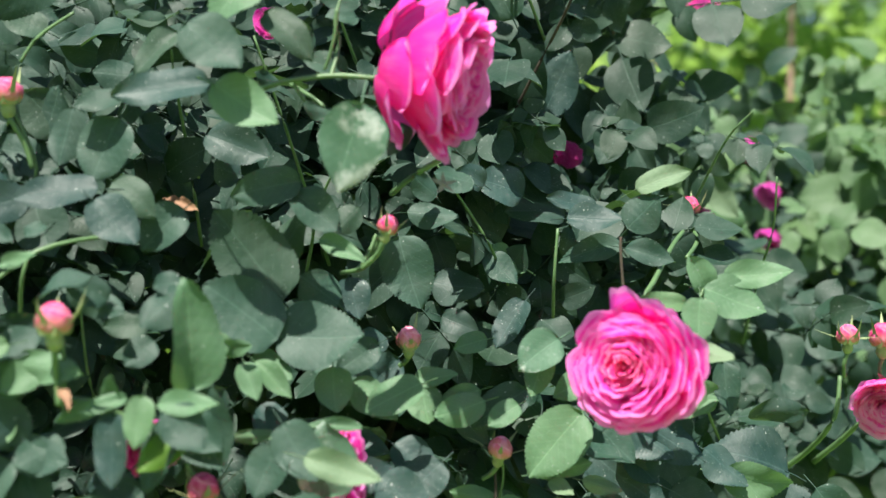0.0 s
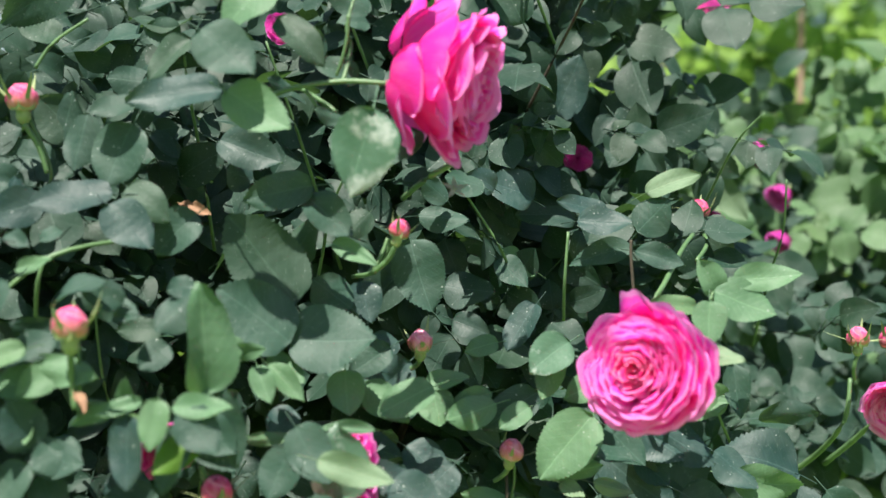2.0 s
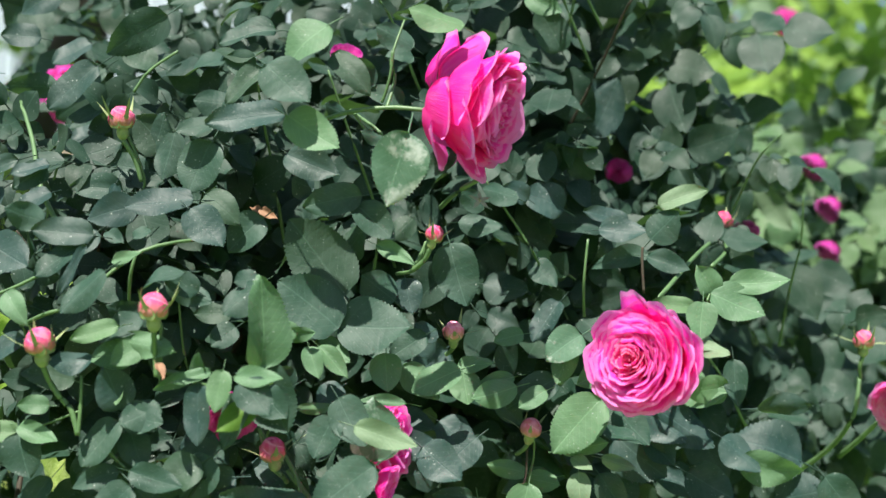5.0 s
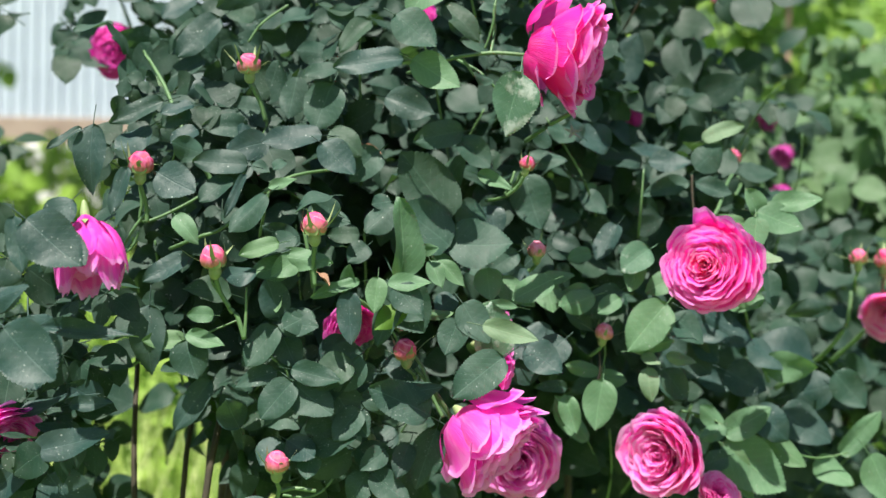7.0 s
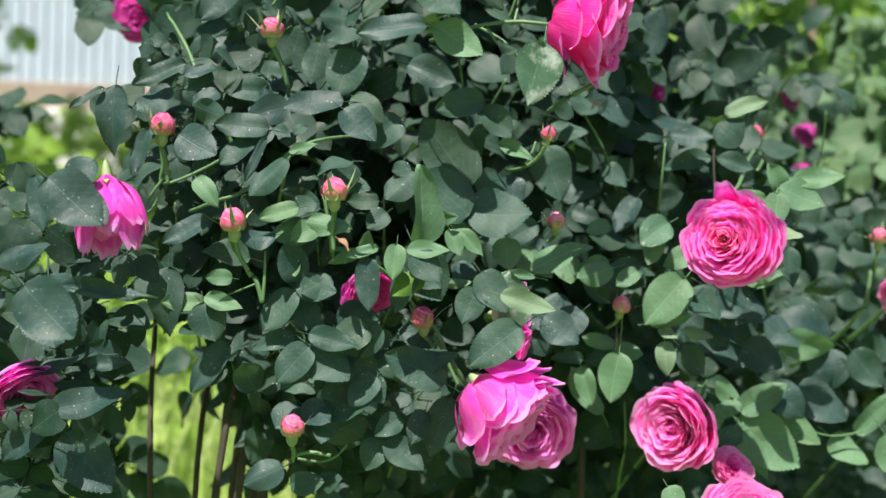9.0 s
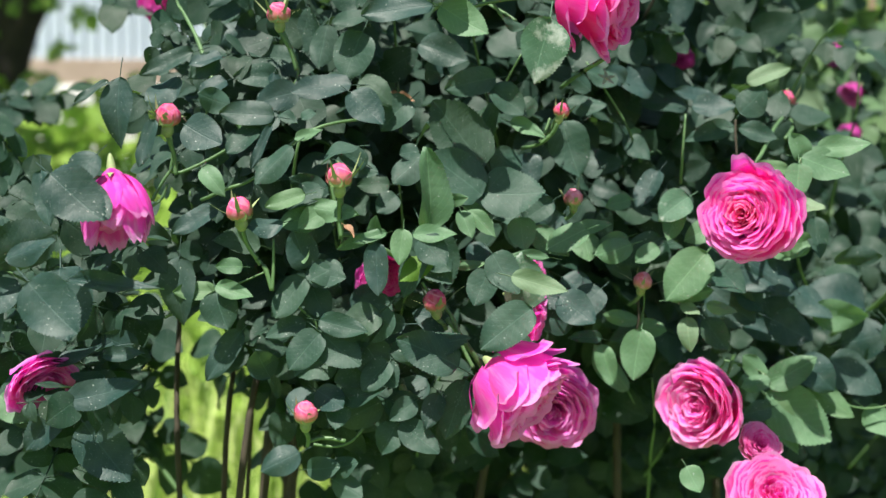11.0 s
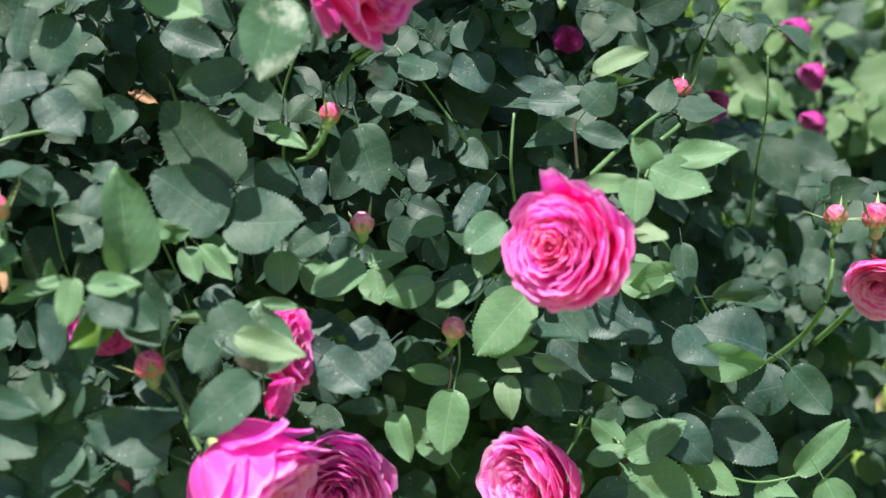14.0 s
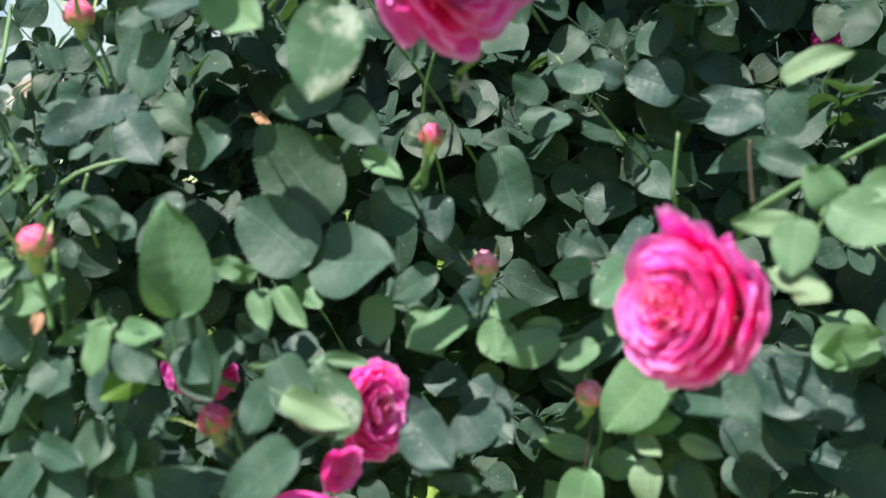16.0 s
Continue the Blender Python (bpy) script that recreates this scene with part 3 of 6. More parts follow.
leaf(rose_bush, (0.178, 0.114, 0.965), (0.213, 0.102, 0.968), 0.024, 7, 'y')
leaf(rose_bush, (0.183, 0.104, 0.829), (0.157, 0.092, 0.823), 0.018, -14, 'g')
leaf(rose_bush, (0.236, 0.186, 0.904), (0.285, 0.174, 0.896), 0.029, 39, 'y')
leaf(rose_bush, (0.222, 0.183, 0.923), (0.253, 0.171, 0.901), 0.029, -18, 'b')
leaf(rose_bush, (0.191, 0.146, 0.900), (0.225, 0.134, 0.884), 0.032, 7, 'b')
leaf(rose_bush, (0.246, 0.160, 0.863), (0.290, 0.148, 0.837), 0.038, -3, 'b')
leaf(rose_bush, (0.210, 0.123, 0.869), (0.240, 0.111, 0.845), 0.032, 5, 'b')
leaf(rose_bush, (0.305, 0.188, 0.895), (0.331, 0.176, 0.864), 0.030, 19, 'g')
leaf(rose_bush, (0.218, 0.113, 0.991), (0.221, 0.101, 0.957), 0.018, 0, 'g')
leaf(rose_bush, (0.242, 0.140, 0.952), (0.281, 0.128, 0.960), 0.018, 44, 'b')
leaf(rose_bush, (-0.227, 0.024, 1.103), (-0.233, 0.012, 1.071), 0.019, 12, 'b')
leaf(rose_bush, (-0.213, -0.046, 1.068), (-0.229, -0.058, 1.051), 0.019, 6, 'b')
leaf(rose_bush, (-0.192, -0.007, 1.071), (-0.199, -0.019, 1.065), 0.010, 3, 'g')
leaf(rose_bush, (-0.177, -0.059, 1.014), (-0.202, -0.071, 1.002), 0.017, 5, 'g')
leaf(rose_bush, (0.010, 0.033, 1.134), (-0.012, 0.021, 1.114), 0.016, -14, 'g')
leaf(rose_bush, (0.053, 0.148, 1.108), (0.027, 0.136, 1.116), 0.022, 11, 'g')
leaf(rose_bush, (0.069, 0.229, 1.128), (0.046, 0.217, 1.108), 0.022, -14, 'g')
leaf(rose_bush, (0.104, 0.361, 1.203), (0.120, 0.349, 1.154), 0.038, 9, 'b')
leaf(rose_bush, (0.146, 0.443, 1.163), (0.165, 0.431, 1.196), 0.029, 21, 'g')
leaf(rose_bush, (0.210, 0.517, 1.164), (0.193, 0.505, 1.217), 0.037, 21, 'g')
leaf(rose_bush, (0.079, 0.236, 1.066), (0.036, 0.224, 1.071), 0.021, -36, 'g')
leaf(rose_bush, (0.088, 0.127, 1.029), (0.067, 0.115, 0.999), 0.022, 20, 'b')
leaf(rose_bush, (0.042, 0.107, 0.956), (0.063, 0.095, 0.938), 0.017, 0, 'g')
leaf(rose_bush, (0.096, 0.063, 1.001), (0.086, 0.051, 0.974), 0.018, -3, 'y')
leaf(rose_bush, (0.129, 0.073, 0.985), (0.101, 0.061, 0.973), 0.020, -6, 'y')
leaf(rose_bush, (-0.018, 0.066, 0.988), (-0.049, 0.054, 0.993), 0.024, 7, 'g')
leaf(rose_bush, (0.004, 0.102, 0.991), (-0.021, 0.090, 0.966), 0.025, -18, 'b')
leaf(rose_bush, (-0.072, -0.008, 1.192), (-0.044, -0.020, 1.170), 0.021, -5, 'g')
leaf(rose_bush, (-0.361, -0.082, 0.955), (-0.349, -0.105, 0.907), 0.048, 6, 'b', 7)
leaf(rose_bush, (-0.256, -0.055, 0.938), (-0.246, -0.063, 0.911), 0.028, 2, 'g')
leaf(rose_bush, (-0.262, -0.070, 1.028), (-0.245, -0.082, 1.011), 0.015, 0, 'y')
leaf(rose_bush, (-0.334, -0.045, 0.895), (-0.381, -0.057, 0.883), 0.024, 49, 'b')
leaf(rose_bush, (-0.317, 0.137, 1.185), (-0.356, 0.125, 1.185), 0.021, -47, 'g')
leaf(rose_bush, (-0.340, 0.066, 1.185), (-0.370, 0.054, 1.180), 0.014, 38, 'g')
leaf(rose_bush, (-0.277, 0.130, 1.200), (-0.305, 0.118, 1.171), 0.024, -1, 'g')
leaf(rose_bush, (-0.182, 0.160, 1.215), (-0.221, 0.148, 1.207), 0.030, 39, 'g')
leaf(rose_bush, (-0.226, 0.192, 1.201), (-0.256, 0.180, 1.219), 0.024, -15, 'g')
leaf(rose_bush, (-0.139, 0.091, 1.210), (-0.176, 0.079, 1.202), 0.028, 42, 'g')
leaf(rose_bush, (-0.251, 0.151, 1.189), (-0.289, 0.139, 1.166), 0.033, -35, 'g')
leaf(rose_bush, (-0.224, 0.030, 1.098), (-0.258, 0.018, 1.101), 0.021, -9, 'g')
leaf(rose_bush, (-0.256, -0.019, 1.093), (-0.274, -0.031, 1.083), 0.017, 9, 'b')
leaf(rose_bush, (-0.225, -0.044, 0.971), (-0.256, -0.056, 0.979), 0.021, 10, 'g')
leaf(rose_bush, (-0.176, -0.039, 1.009), (-0.204, -0.051, 1.021), 0.019, -20, 'g')
leaf(rose_bush, (-0.148, -0.038, 1.031), (-0.168, -0.050, 1.042), 0.017, -6, 'g')
leaf(rose_bush, (-0.179, -0.038, 0.921), (-0.198, -0.050, 0.902), 0.025, -16, 'g')
leaf(rose_bush, (-0.130, -0.028, 0.929), (-0.162, -0.040, 0.913), 0.025, -21, 'g')
leaf(rose_bush, (-0.171, -0.036, 0.888), (-0.198, -0.050, 0.879), 0.030, 2, 'g')
leaf(rose_bush, (-0.137, -0.043, 0.881), (-0.169, -0.055, 0.874), 0.025, 8, 'g')
leaf(rose_bush, (-0.137, -0.026, 0.853), (-0.168, -0.038, 0.838), 0.026, -17, 'g')
leaf(rose_bush, (-0.104, -0.011, 0.868), (-0.129, -0.023, 0.852), 0.026, 8, 'b')
leaf(rose_bush, (-0.087, -0.010, 0.911), (-0.113, -0.016, 0.920), 0.026, -3, 'b')
leaf(rose_bush, (-0.015, 0.024, 0.908), (0.011, 0.015, 0.918), 0.027, 13, 'b')
leaf(rose_bush, (0.032, 0.042, 0.934), (0.008, 0.030, 0.912), 0.027, 4, 'b')
leaf(rose_bush, (0.086, 0.139, 0.892), (0.049, 0.127, 0.883), 0.020, 8, 'g')
leaf(rose_bush, (0.063, 0.115, 0.840), (0.036, 0.103, 0.881), 0.025, 19, 'y')
leaf(rose_bush, (0.293, 0.212, 0.902), (0.240, 0.200, 0.924), 0.050, 6, 'b')
leaf(rose_bush, (0.271, 0.210, 0.870), (0.309, 0.194, 0.883), 0.039, 15, 'b')
leaf(rose_bush, (0.134, 0.131, 0.928), (0.172, 0.119, 0.900), 0.041, 15, 'b')
leaf(rose_bush, (0.090, 0.187, 1.102), (0.057, 0.175, 1.116), 0.032, -1, 'b')
leaf(rose_bush, (0.117, 0.321, 1.177), (0.138, 0.309, 1.229), 0.036, 9, 'b')
leaf(rose_bush, (0.180, 0.425, 1.160), (0.145, 0.413, 1.215), 0.039, 17, 'b')
leaf(rose_bush, (0.268, 0.578, 1.234), (0.223, 0.566, 1.210), 0.044, -1, 'b')
leaf(rose_bush, (0.095, 0.209, 1.050), (0.066, 0.197, 1.065), 0.021, 11, 'y')
leaf(rose_bush, (-0.217, 0.094, 1.236), (-0.258, 0.082, 1.203), 0.030, -45, 'g')
leaf(rose_bush, (-0.250, 0.042, 1.188), (-0.282, 0.030, 1.156), 0.026, -2, 'b')
leaf(rose_bush, (-0.200, 0.178, 1.279), (-0.240, 0.166, 1.261), 0.025, -9, 'g')
leaf(rose_bush, (-0.073, -0.017, 1.210), (-0.101, -0.029, 1.186), 0.031, 12, 'y')
leaf(rose_bush, (-0.122, 0.046, 1.217), (-0.161, 0.034, 1.209), 0.025, 18, 'g')
leaf(rose_bush, (-0.159, 0.142, 1.257), (-0.188, 0.130, 1.245), 0.020, 45, 'g')
leaf(rose_bush, (0.015, 0.003, 1.214), (-0.020, -0.009, 1.226), 0.024, 17, 'y')
leaf(rose_bush, (0.053, 0.219, 1.283), (0.082, 0.207, 1.269), 0.020, 20, 'y')
leaf(rose_bush, (0.033, 0.043, 1.256), (0.005, 0.031, 1.240), 0.019, 1, 'g')
leaf(rose_bush, (-0.021, 0.028, 1.204), (-0.045, 0.016, 1.217), 0.020, -3, 'g')
leaf(rose_bush, (-0.030, 0.056, 1.167), (-0.054, 0.044, 1.177), 0.019, 1, 'g')
leaf(rose_bush, (-0.251, 0.169, 1.280), (-0.285, 0.157, 1.271), 0.030, -19, 'b')
leaf(rose_bush, (-0.282, 0.113, 1.216), (-0.309, 0.101, 1.200), 0.023, 10, 'b')
leaf(rose_bush, (-0.328, 0.126, 1.222), (-0.356, 0.114, 1.223), 0.022, -10, 'b')
leaf(rose_bush, (-0.336, 0.180, 1.270), (-0.365, 0.168, 1.253), 0.025, -18, 'b')
leaf(rose_bush, (-0.261, 0.085, 1.146), (-0.287, 0.073, 1.131), 0.021, -19, 'b')
leaf(rose_bush, (-0.261, -0.011, 1.112), (-0.283, -0.023, 1.106), 0.016, 19, 'b')
leaf(rose_bush, (0.134, 0.333, 1.204), (0.100, 0.321, 1.234), 0.033, -7, 'b')
leaf(rose_bush, (0.127, 0.360, 1.157), (0.098, 0.348, 1.194), 0.037, -3, 'b')
leaf(rose_bush, (0.208, 0.475, 1.170), (0.182, 0.463, 1.204), 0.037, -18, 'g')
leaf(rose_bush, (0.273, 0.669, 1.280), (0.231, 0.657, 1.249), 0.043, -4, 'b')
leaf(rose_bush, (0.186, 0.527, 1.320), (0.134, 0.515, 1.328), 0.039, 0, 'b')
leaf(rose_bush, (0.085, 0.239, 1.240), (0.063, 0.227, 1.277), 0.030, -16, 'g')
leaf(rose_bush, (0.148, 0.403, 1.335), (0.101, 0.391, 1.336), 0.035, -16, 'g')
leaf(rose_bush, (0.282, 0.699, 1.363), (0.224, 0.687, 1.366), 0.051, 5, 'b')
leaf(rose_bush, (0.334, 0.768, 1.252), (0.273, 0.756, 1.271), 0.045, 14, 'g')
leaf(rose_bush, (-0.205, 0.006, 1.087), (-0.236, -0.006, 1.078), 0.024, -17, 'b')
leaf(rose_bush, (-0.152, -0.056, 1.044), (-0.178, -0.068, 1.038), 0.022, 45, 'g')
leaf(rose_bush, (-0.141, -0.058, 0.976), (-0.138, -0.070, 0.994), 0.011, -2, 'y')
leaf(rose_bush, (-0.145, -0.058, 0.979), (-0.165, -0.070, 0.970), 0.010, -41, 'y')
leaf(rose_bush, (0.177, 0.148, 0.977), (0.210, 0.136, 0.962), 0.028, -43, 'y')
leaf(rose_bush, (0.142, 0.156, 0.932), (0.190, 0.144, 0.922), 0.026, 7, 'b')
leaf(rose_bush, (0.131, 0.151, 0.909), (0.170, 0.139, 0.906), 0.023, 10, 'b')
leaf(rose_bush, (0.170, 0.182, 0.893), (0.209, 0.170, 0.884), 0.027, -9, 'b')
leaf(rose_bush, (-0.123, -0.020, 0.909), (-0.151, -0.032, 0.899), 0.019, 4, 'b')
leaf(rose_bush, (-0.422, -0.066, 0.958), (-0.366, -0.078, 0.977), 0.039, 48, 'b')
leaf(rose_bush, (-0.401, -0.051, 0.940), (-0.440, -0.063, 0.919), 0.027, 2, 'b')
leaf(rose_bush, (-0.432, -0.017, 0.884), (-0.455, -0.027, 0.903), 0.028, -10, 'b')
leaf(rose_bush, (-0.344, -0.029, 0.905), (-0.364, -0.036, 0.927), 0.027, 2, 'b')
leaf(rose_bush, (-0.321, -0.035, 0.889), (-0.343, -0.047, 0.903), 0.022, -10, 'b')
leaf(rose_bush, (-0.424, -0.039, 0.922), (-0.436, -0.051, 0.889), 0.027, 11, 'b')
leaf(rose_bush, (-0.277, 0.131, 1.168), (-0.304, 0.119, 1.151), 0.020, 0, 'g')
leaf(rose_bush, (-0.264, -0.007, 1.110), (-0.283, -0.019, 1.096), 0.019, -16, 'g')
leaf(rose_bush, (-0.164, 0.096, 1.169), (-0.191, 0.084, 1.172), 0.024, -5, 'g')
leaf(rose_bush, (-0.294, -0.007, 1.096), (-0.317, -0.019, 1.074), 0.022, 10, 'b')
leaf(rose_bush, (-0.246, -0.052, 1.073), (-0.268, -0.064, 1.080), 0.019, -14, 'g')
leaf(rose_bush, (-0.225, -0.052, 1.056), (-0.247, -0.064, 1.039), 0.019, 9, 'g')
leaf(rose_bush, (-0.232, 0.121, 1.202), (-0.258, 0.109, 1.211), 0.024, 6, 'g')
leaf(rose_bush, (-0.207, 0.177, 1.197), (-0.239, 0.165, 1.203), 0.025, -18, 'g')
leaf(rose_bush, (-0.227, 0.143, 1.180), (-0.248, 0.136, 1.182), 0.020, 7, 'g')
leaf(rose_bush, (-0.146, 0.084, 1.194), (-0.165, 0.073, 1.202), 0.022, -17, 'g')
leaf(rose_bush, (-0.050, 0.049, 1.180), (-0.065, 0.037, 1.198), 0.017, -16, 'g')
leaf(rose_bush, (-0.023, 0.049, 1.201), (-0.039, 0.037, 1.202), 0.016, 4, 'g')
leaf(rose_bush, (-0.068, 0.039, 1.158), (-0.083, 0.027, 1.162), 0.013, -11, 'g')
leaf(rose_bush, (-0.013, 0.022, 1.124), (-0.022, 0.010, 1.142), 0.013, 16, 'g')
leaf(rose_bush, (0.027, 0.122, 1.097), (0.012, 0.110, 1.111), 0.018, 0, 'g')
leaf(rose_bush, (0.061, 0.161, 1.108), (0.042, 0.149, 1.118), 0.019, -7, 'b')
leaf(rose_bush, (0.107, 0.291, 1.116), (0.075, 0.279, 1.119), 0.027, 13, 'b')
leaf(rose_bush, (-0.022, 0.077, 1.087), (-0.035, 0.065, 1.072), 0.017, -20, 'g')
leaf(rose_bush, (-0.098, 0.086, 1.107), (-0.114, 0.074, 1.113), 0.022, -19, 'b')
leaf(rose_bush, (-0.134, 0.071, 1.090), (-0.121, 0.059, 1.084), 0.007, 19, 'w', 1)
leaf(rose_bush, (-0.158, -0.088, 0.988), (-0.150, -0.100, 0.980), 0.006, -46, 'w', 3)
leaf(rose_bush, (-0.143, 0.081, 1.091), (-0.131, 0.069, 1.087), 0.006, -18, 'w', 1)
leaf(rose_bush, (-0.028, 0.092, 1.043), (-0.020, 0.080, 1.018), 0.022, -5, 'b')
leaf(rose_bush, (0.144, 0.070, 0.934), (0.118, 0.058, 0.942), 0.021, 42, 'g')
leaf(rose_bush, (0.147, 0.112, 0.955), (0.185, 0.100, 0.931), 0.031, -4, 'b')
leaf(rose_bush, (0.156, 0.130, 0.930), (0.179, 0.118, 0.911), 0.027, -17, 'b')
leaf(rose_bush, (0.214, 0.110, 0.971), (0.184, 0.098, 0.964), 0.022, -37, 'y')
leaf(rose_bush, (0.133, 0.141, 0.899), (0.151, 0.129, 0.876), 0.026, 0, 'g')
leaf(rose_bush, (-0.189, -0.059, 0.956), (-0.196, -0.071, 0.983), 0.025, 19, 'b')
leaf(rose_bush, (-0.130, -0.056, 0.928), (-0.148, -0.065, 0.904), 0.027, -6, 'g')
leaf(rose_bush, (-0.177, -0.050, 0.891), (-0.134, -0.062, 0.917), 0.025, -3, 'b')
leaf(rose_bush, (-0.141, -0.010, 0.936), (-0.161, -0.018, 0.916), 0.025, -8, 'b')
leaf(rose_bush, (-0.128, -0.009, 0.887), (-0.148, -0.021, 0.906), 0.025, -7, 'b')
leaf(rose_bush, (-0.133, -0.031, 0.856), (-0.095, -0.043, 0.842), 0.024, 6, 'b')
leaf(rose_bush, (-0.185, -0.043, 0.862), (-0.201, -0.060, 0.850), 0.027, 16, 'b')
leaf(rose_bush, (-0.218, -0.045, 0.873), (-0.227, -0.057, 0.897), 0.023, -1, 'b')
leaf(rose_bush, (-0.086, -0.018, 1.006), (-0.099, -0.030, 1.010), 0.012, -17, 'y')
leaf(rose_bush, (-0.077, 0.015, 1.001), (-0.055, 0.003, 0.987), 0.014, 7, 'y')
leaf(rose_bush, (-0.011, 0.098, 0.920), (0.019, 0.086, 0.905), 0.023, 7, 'b')
leaf(rose_bush, (-0.060, 0.010, 0.969), (-0.074, -0.002, 0.958), 0.018, -1, 'b')
leaf(rose_bush, (-0.058, 0.042, 0.952), (-0.024, 0.030, 0.950), 0.018, 19, 'b')
leaf(rose_bush, (-0.030, 0.085, 0.941), (0.000, 0.073, 0.935), 0.021, -16, 'b')
leaf(rose_bush, (-0.022, 0.027, 0.932), (0.010, 0.015, 0.926), 0.020, 7, 'b')
leaf(rose_bush, (-0.093, 0.012, 0.967), (-0.103, -0.000, 0.980), 0.017, -9, 'g')
leaf(rose_bush, (-0.003, 0.105, 0.999), (-0.019, 0.093, 1.009), 0.016, 7, 'b')
leaf(rose_bush, (0.032, 0.143, 1.017), (0.056, 0.131, 1.009), 0.019, 10, 'b')

# the larger leaves of its outer sprays
leaf(rose_bush, (-0.129, 0.040, 1.188), (-0.154, 0.030, 1.164), 0.020, 9, 'g')
leaf(rose_bush, (-0.108, -0.042, 1.178), (-0.078, -0.052, 1.155), 0.030, -2, 'g', 0)
leaf(rose_bush, (-0.102, -0.005, 1.151), (-0.155, -0.015, 1.145), 0.024, 1, 'b')
leaf(rose_bush, (-0.095, -0.032, 1.147), (-0.060, -0.042, 1.127), 0.026, 10, 'y', 0)
leaf(rose_bush, (-0.154, 0.008, 1.145), (-0.178, -0.002, 1.139), 0.016, 6, 'g')
leaf(rose_bush, (-0.204, 0.065, 1.130), (-0.225, 0.054, 1.154), 0.031, -10, 'g', 0)
leaf(rose_bush, (-0.185, 0.022, 1.140), (-0.192, 0.012, 1.107), 0.023, 4, 'g')
leaf(rose_bush, (-0.157, 0.014, 1.133), (-0.170, 0.004, 1.097), 0.032, -3, 'g', 0)
leaf(rose_bush, (-0.164, 0.000, 1.092), (-0.209, -0.010, 1.087), 0.024, 10, 'b')
leaf(rose_bush, (-0.163, -0.013, 1.085), (-0.137, -0.023, 1.062), 0.026, -9, 'b', 0)
leaf(rose_bush, (-0.158, 0.007, 1.097), (-0.133, -0.003, 1.081), 0.022, -5, 'g')
leaf(rose_bush, (-0.120, 0.019, 1.082), (-0.142, 0.009, 1.059), 0.026, -7, 'g')
leaf(rose_bush, (-0.063, 0.030, 1.030), (-0.102, 0.020, 1.082), 0.045, 1, 'g', 7)
leaf(rose_bush, (-0.064, 0.012, 1.008), (-0.104, 0.002, 1.040), 0.042, 5, 'g', 7)
leaf(rose_bush, (-0.065, 0.018, 1.009), (-0.015, 0.008, 1.013), 0.041, -3, 'g', 0)
leaf(rose_bush, (-0.102, -0.055, 0.985), (-0.097, -0.065, 1.042), 0.036, 52, 'y', 1)
leaf(rose_bush, (-0.107, -0.043, 0.987), (-0.085, -0.053, 0.945), 0.038, 20, 'g', 0)
leaf(rose_bush, (-0.339, -0.160, 1.022), (-0.302, -0.170, 0.994), 0.034, 0, 'b', 0)
leaf(rose_bush, (-0.033, -0.022, 0.925), (-0.031, -0.034, 0.965), 0.034, 20, 'm', 1)
leaf(rose_bush, (0.003, 0.109, 1.070), (0.018, 0.099, 1.024), 0.035, 7, 'g', 0)
leaf(rose_bush, (0.026, 0.197, 1.039), (0.064, 0.187, 1.032), 0.031, -7, 'b')
leaf(rose_bush, (-0.033, 0.073, 1.026), (-0.055, 0.063, 1.045), 0.030, 8, 'g')
leaf(rose_bush, (-0.058, 0.032, 1.094), (-0.029, 0.022, 1.072), 0.023, -3, 'g')
leaf(rose_bush, (-0.070, 0.056, 1.057), (-0.049, 0.046, 1.081), 0.024, -10, 'g')
leaf(rose_bush, (0.008, 0.131, 1.087), (0.042, 0.121, 1.086), 0.019, -4, 'g')
leaf(rose_bush, (-0.042, 0.031, 1.066), (-0.014, 0.021, 1.053), 0.012, 3, 'y', 3)
leaf(rose_bush, (-0.134, -0.004, 1.016), (-0.157, -0.014, 1.016), 0.017, -2, 'g')
leaf(rose_bush, (-0.127, -0.019, 1.008), (-0.141, -0.029, 0.996), 0.018, -5, 'g')
leaf(rose_bush, (-0.110, -0.034, 1.041), (-0.123, -0.044, 1.039), 0.015, 2, 'g')
leaf(rose_bush, (-0.110, -0.085, 0.982), (-0.080, -0.095, 0.984), 0.013, -5, 'y', 0)
leaf(rose_bush, (-0.117, -0.088, 0.986), (-0.119, -0.098, 0.962), 0.015, -8, 'y')
leaf(rose_bush, (-0.131, -0.062, 0.982), (-0.154, -0.073, 0.976), 0.009, -6, 'y')
leaf(rose_bush, (-0.138, -0.064, 0.975), (-0.136, -0.074, 0.938), 0.019, 9, 'b')
leaf(rose_bush, (-0.103, -0.075, 0.972), (-0.118, -0.085, 0.939), 0.020, 9, 'g', 1)
leaf(rose_bush, (-0.033, 0.031, 0.991), (-0.030, 0.021, 0.966), 0.023, 4, 'y', 0)
leaf(rose_bush, (-0.022, 0.043, 0.982), (0.005, 0.033, 0.959), 0.022, -6, 'y')
leaf(rose_bush, (-0.079, -0.014, 0.997), (-0.070, -0.024, 0.978), 0.014, -6, 'y', 1)
leaf(rose_bush, (-0.074, -0.006, 0.997), (-0.052, -0.016, 0.979), 0.013, -10, 'y', 1)
leaf(rose_bush, (-0.007, 0.048, 1.004), (-0.032, 0.038, 0.987), 0.019, -10, 'g')
leaf(rose_bush, (0.061, 0.104, 1.004), (0.040, 0.094, 0.999), 0.015, -4, 'y')
leaf(rose_bush, (0.019, 0.065, 0.978), (0.024, 0.055, 0.956), 0.023, -4, 'y')
leaf(rose_bush, (0.015, 0.069, 0.981), (0.041, 0.059, 0.986), 0.013, -5, 'y')
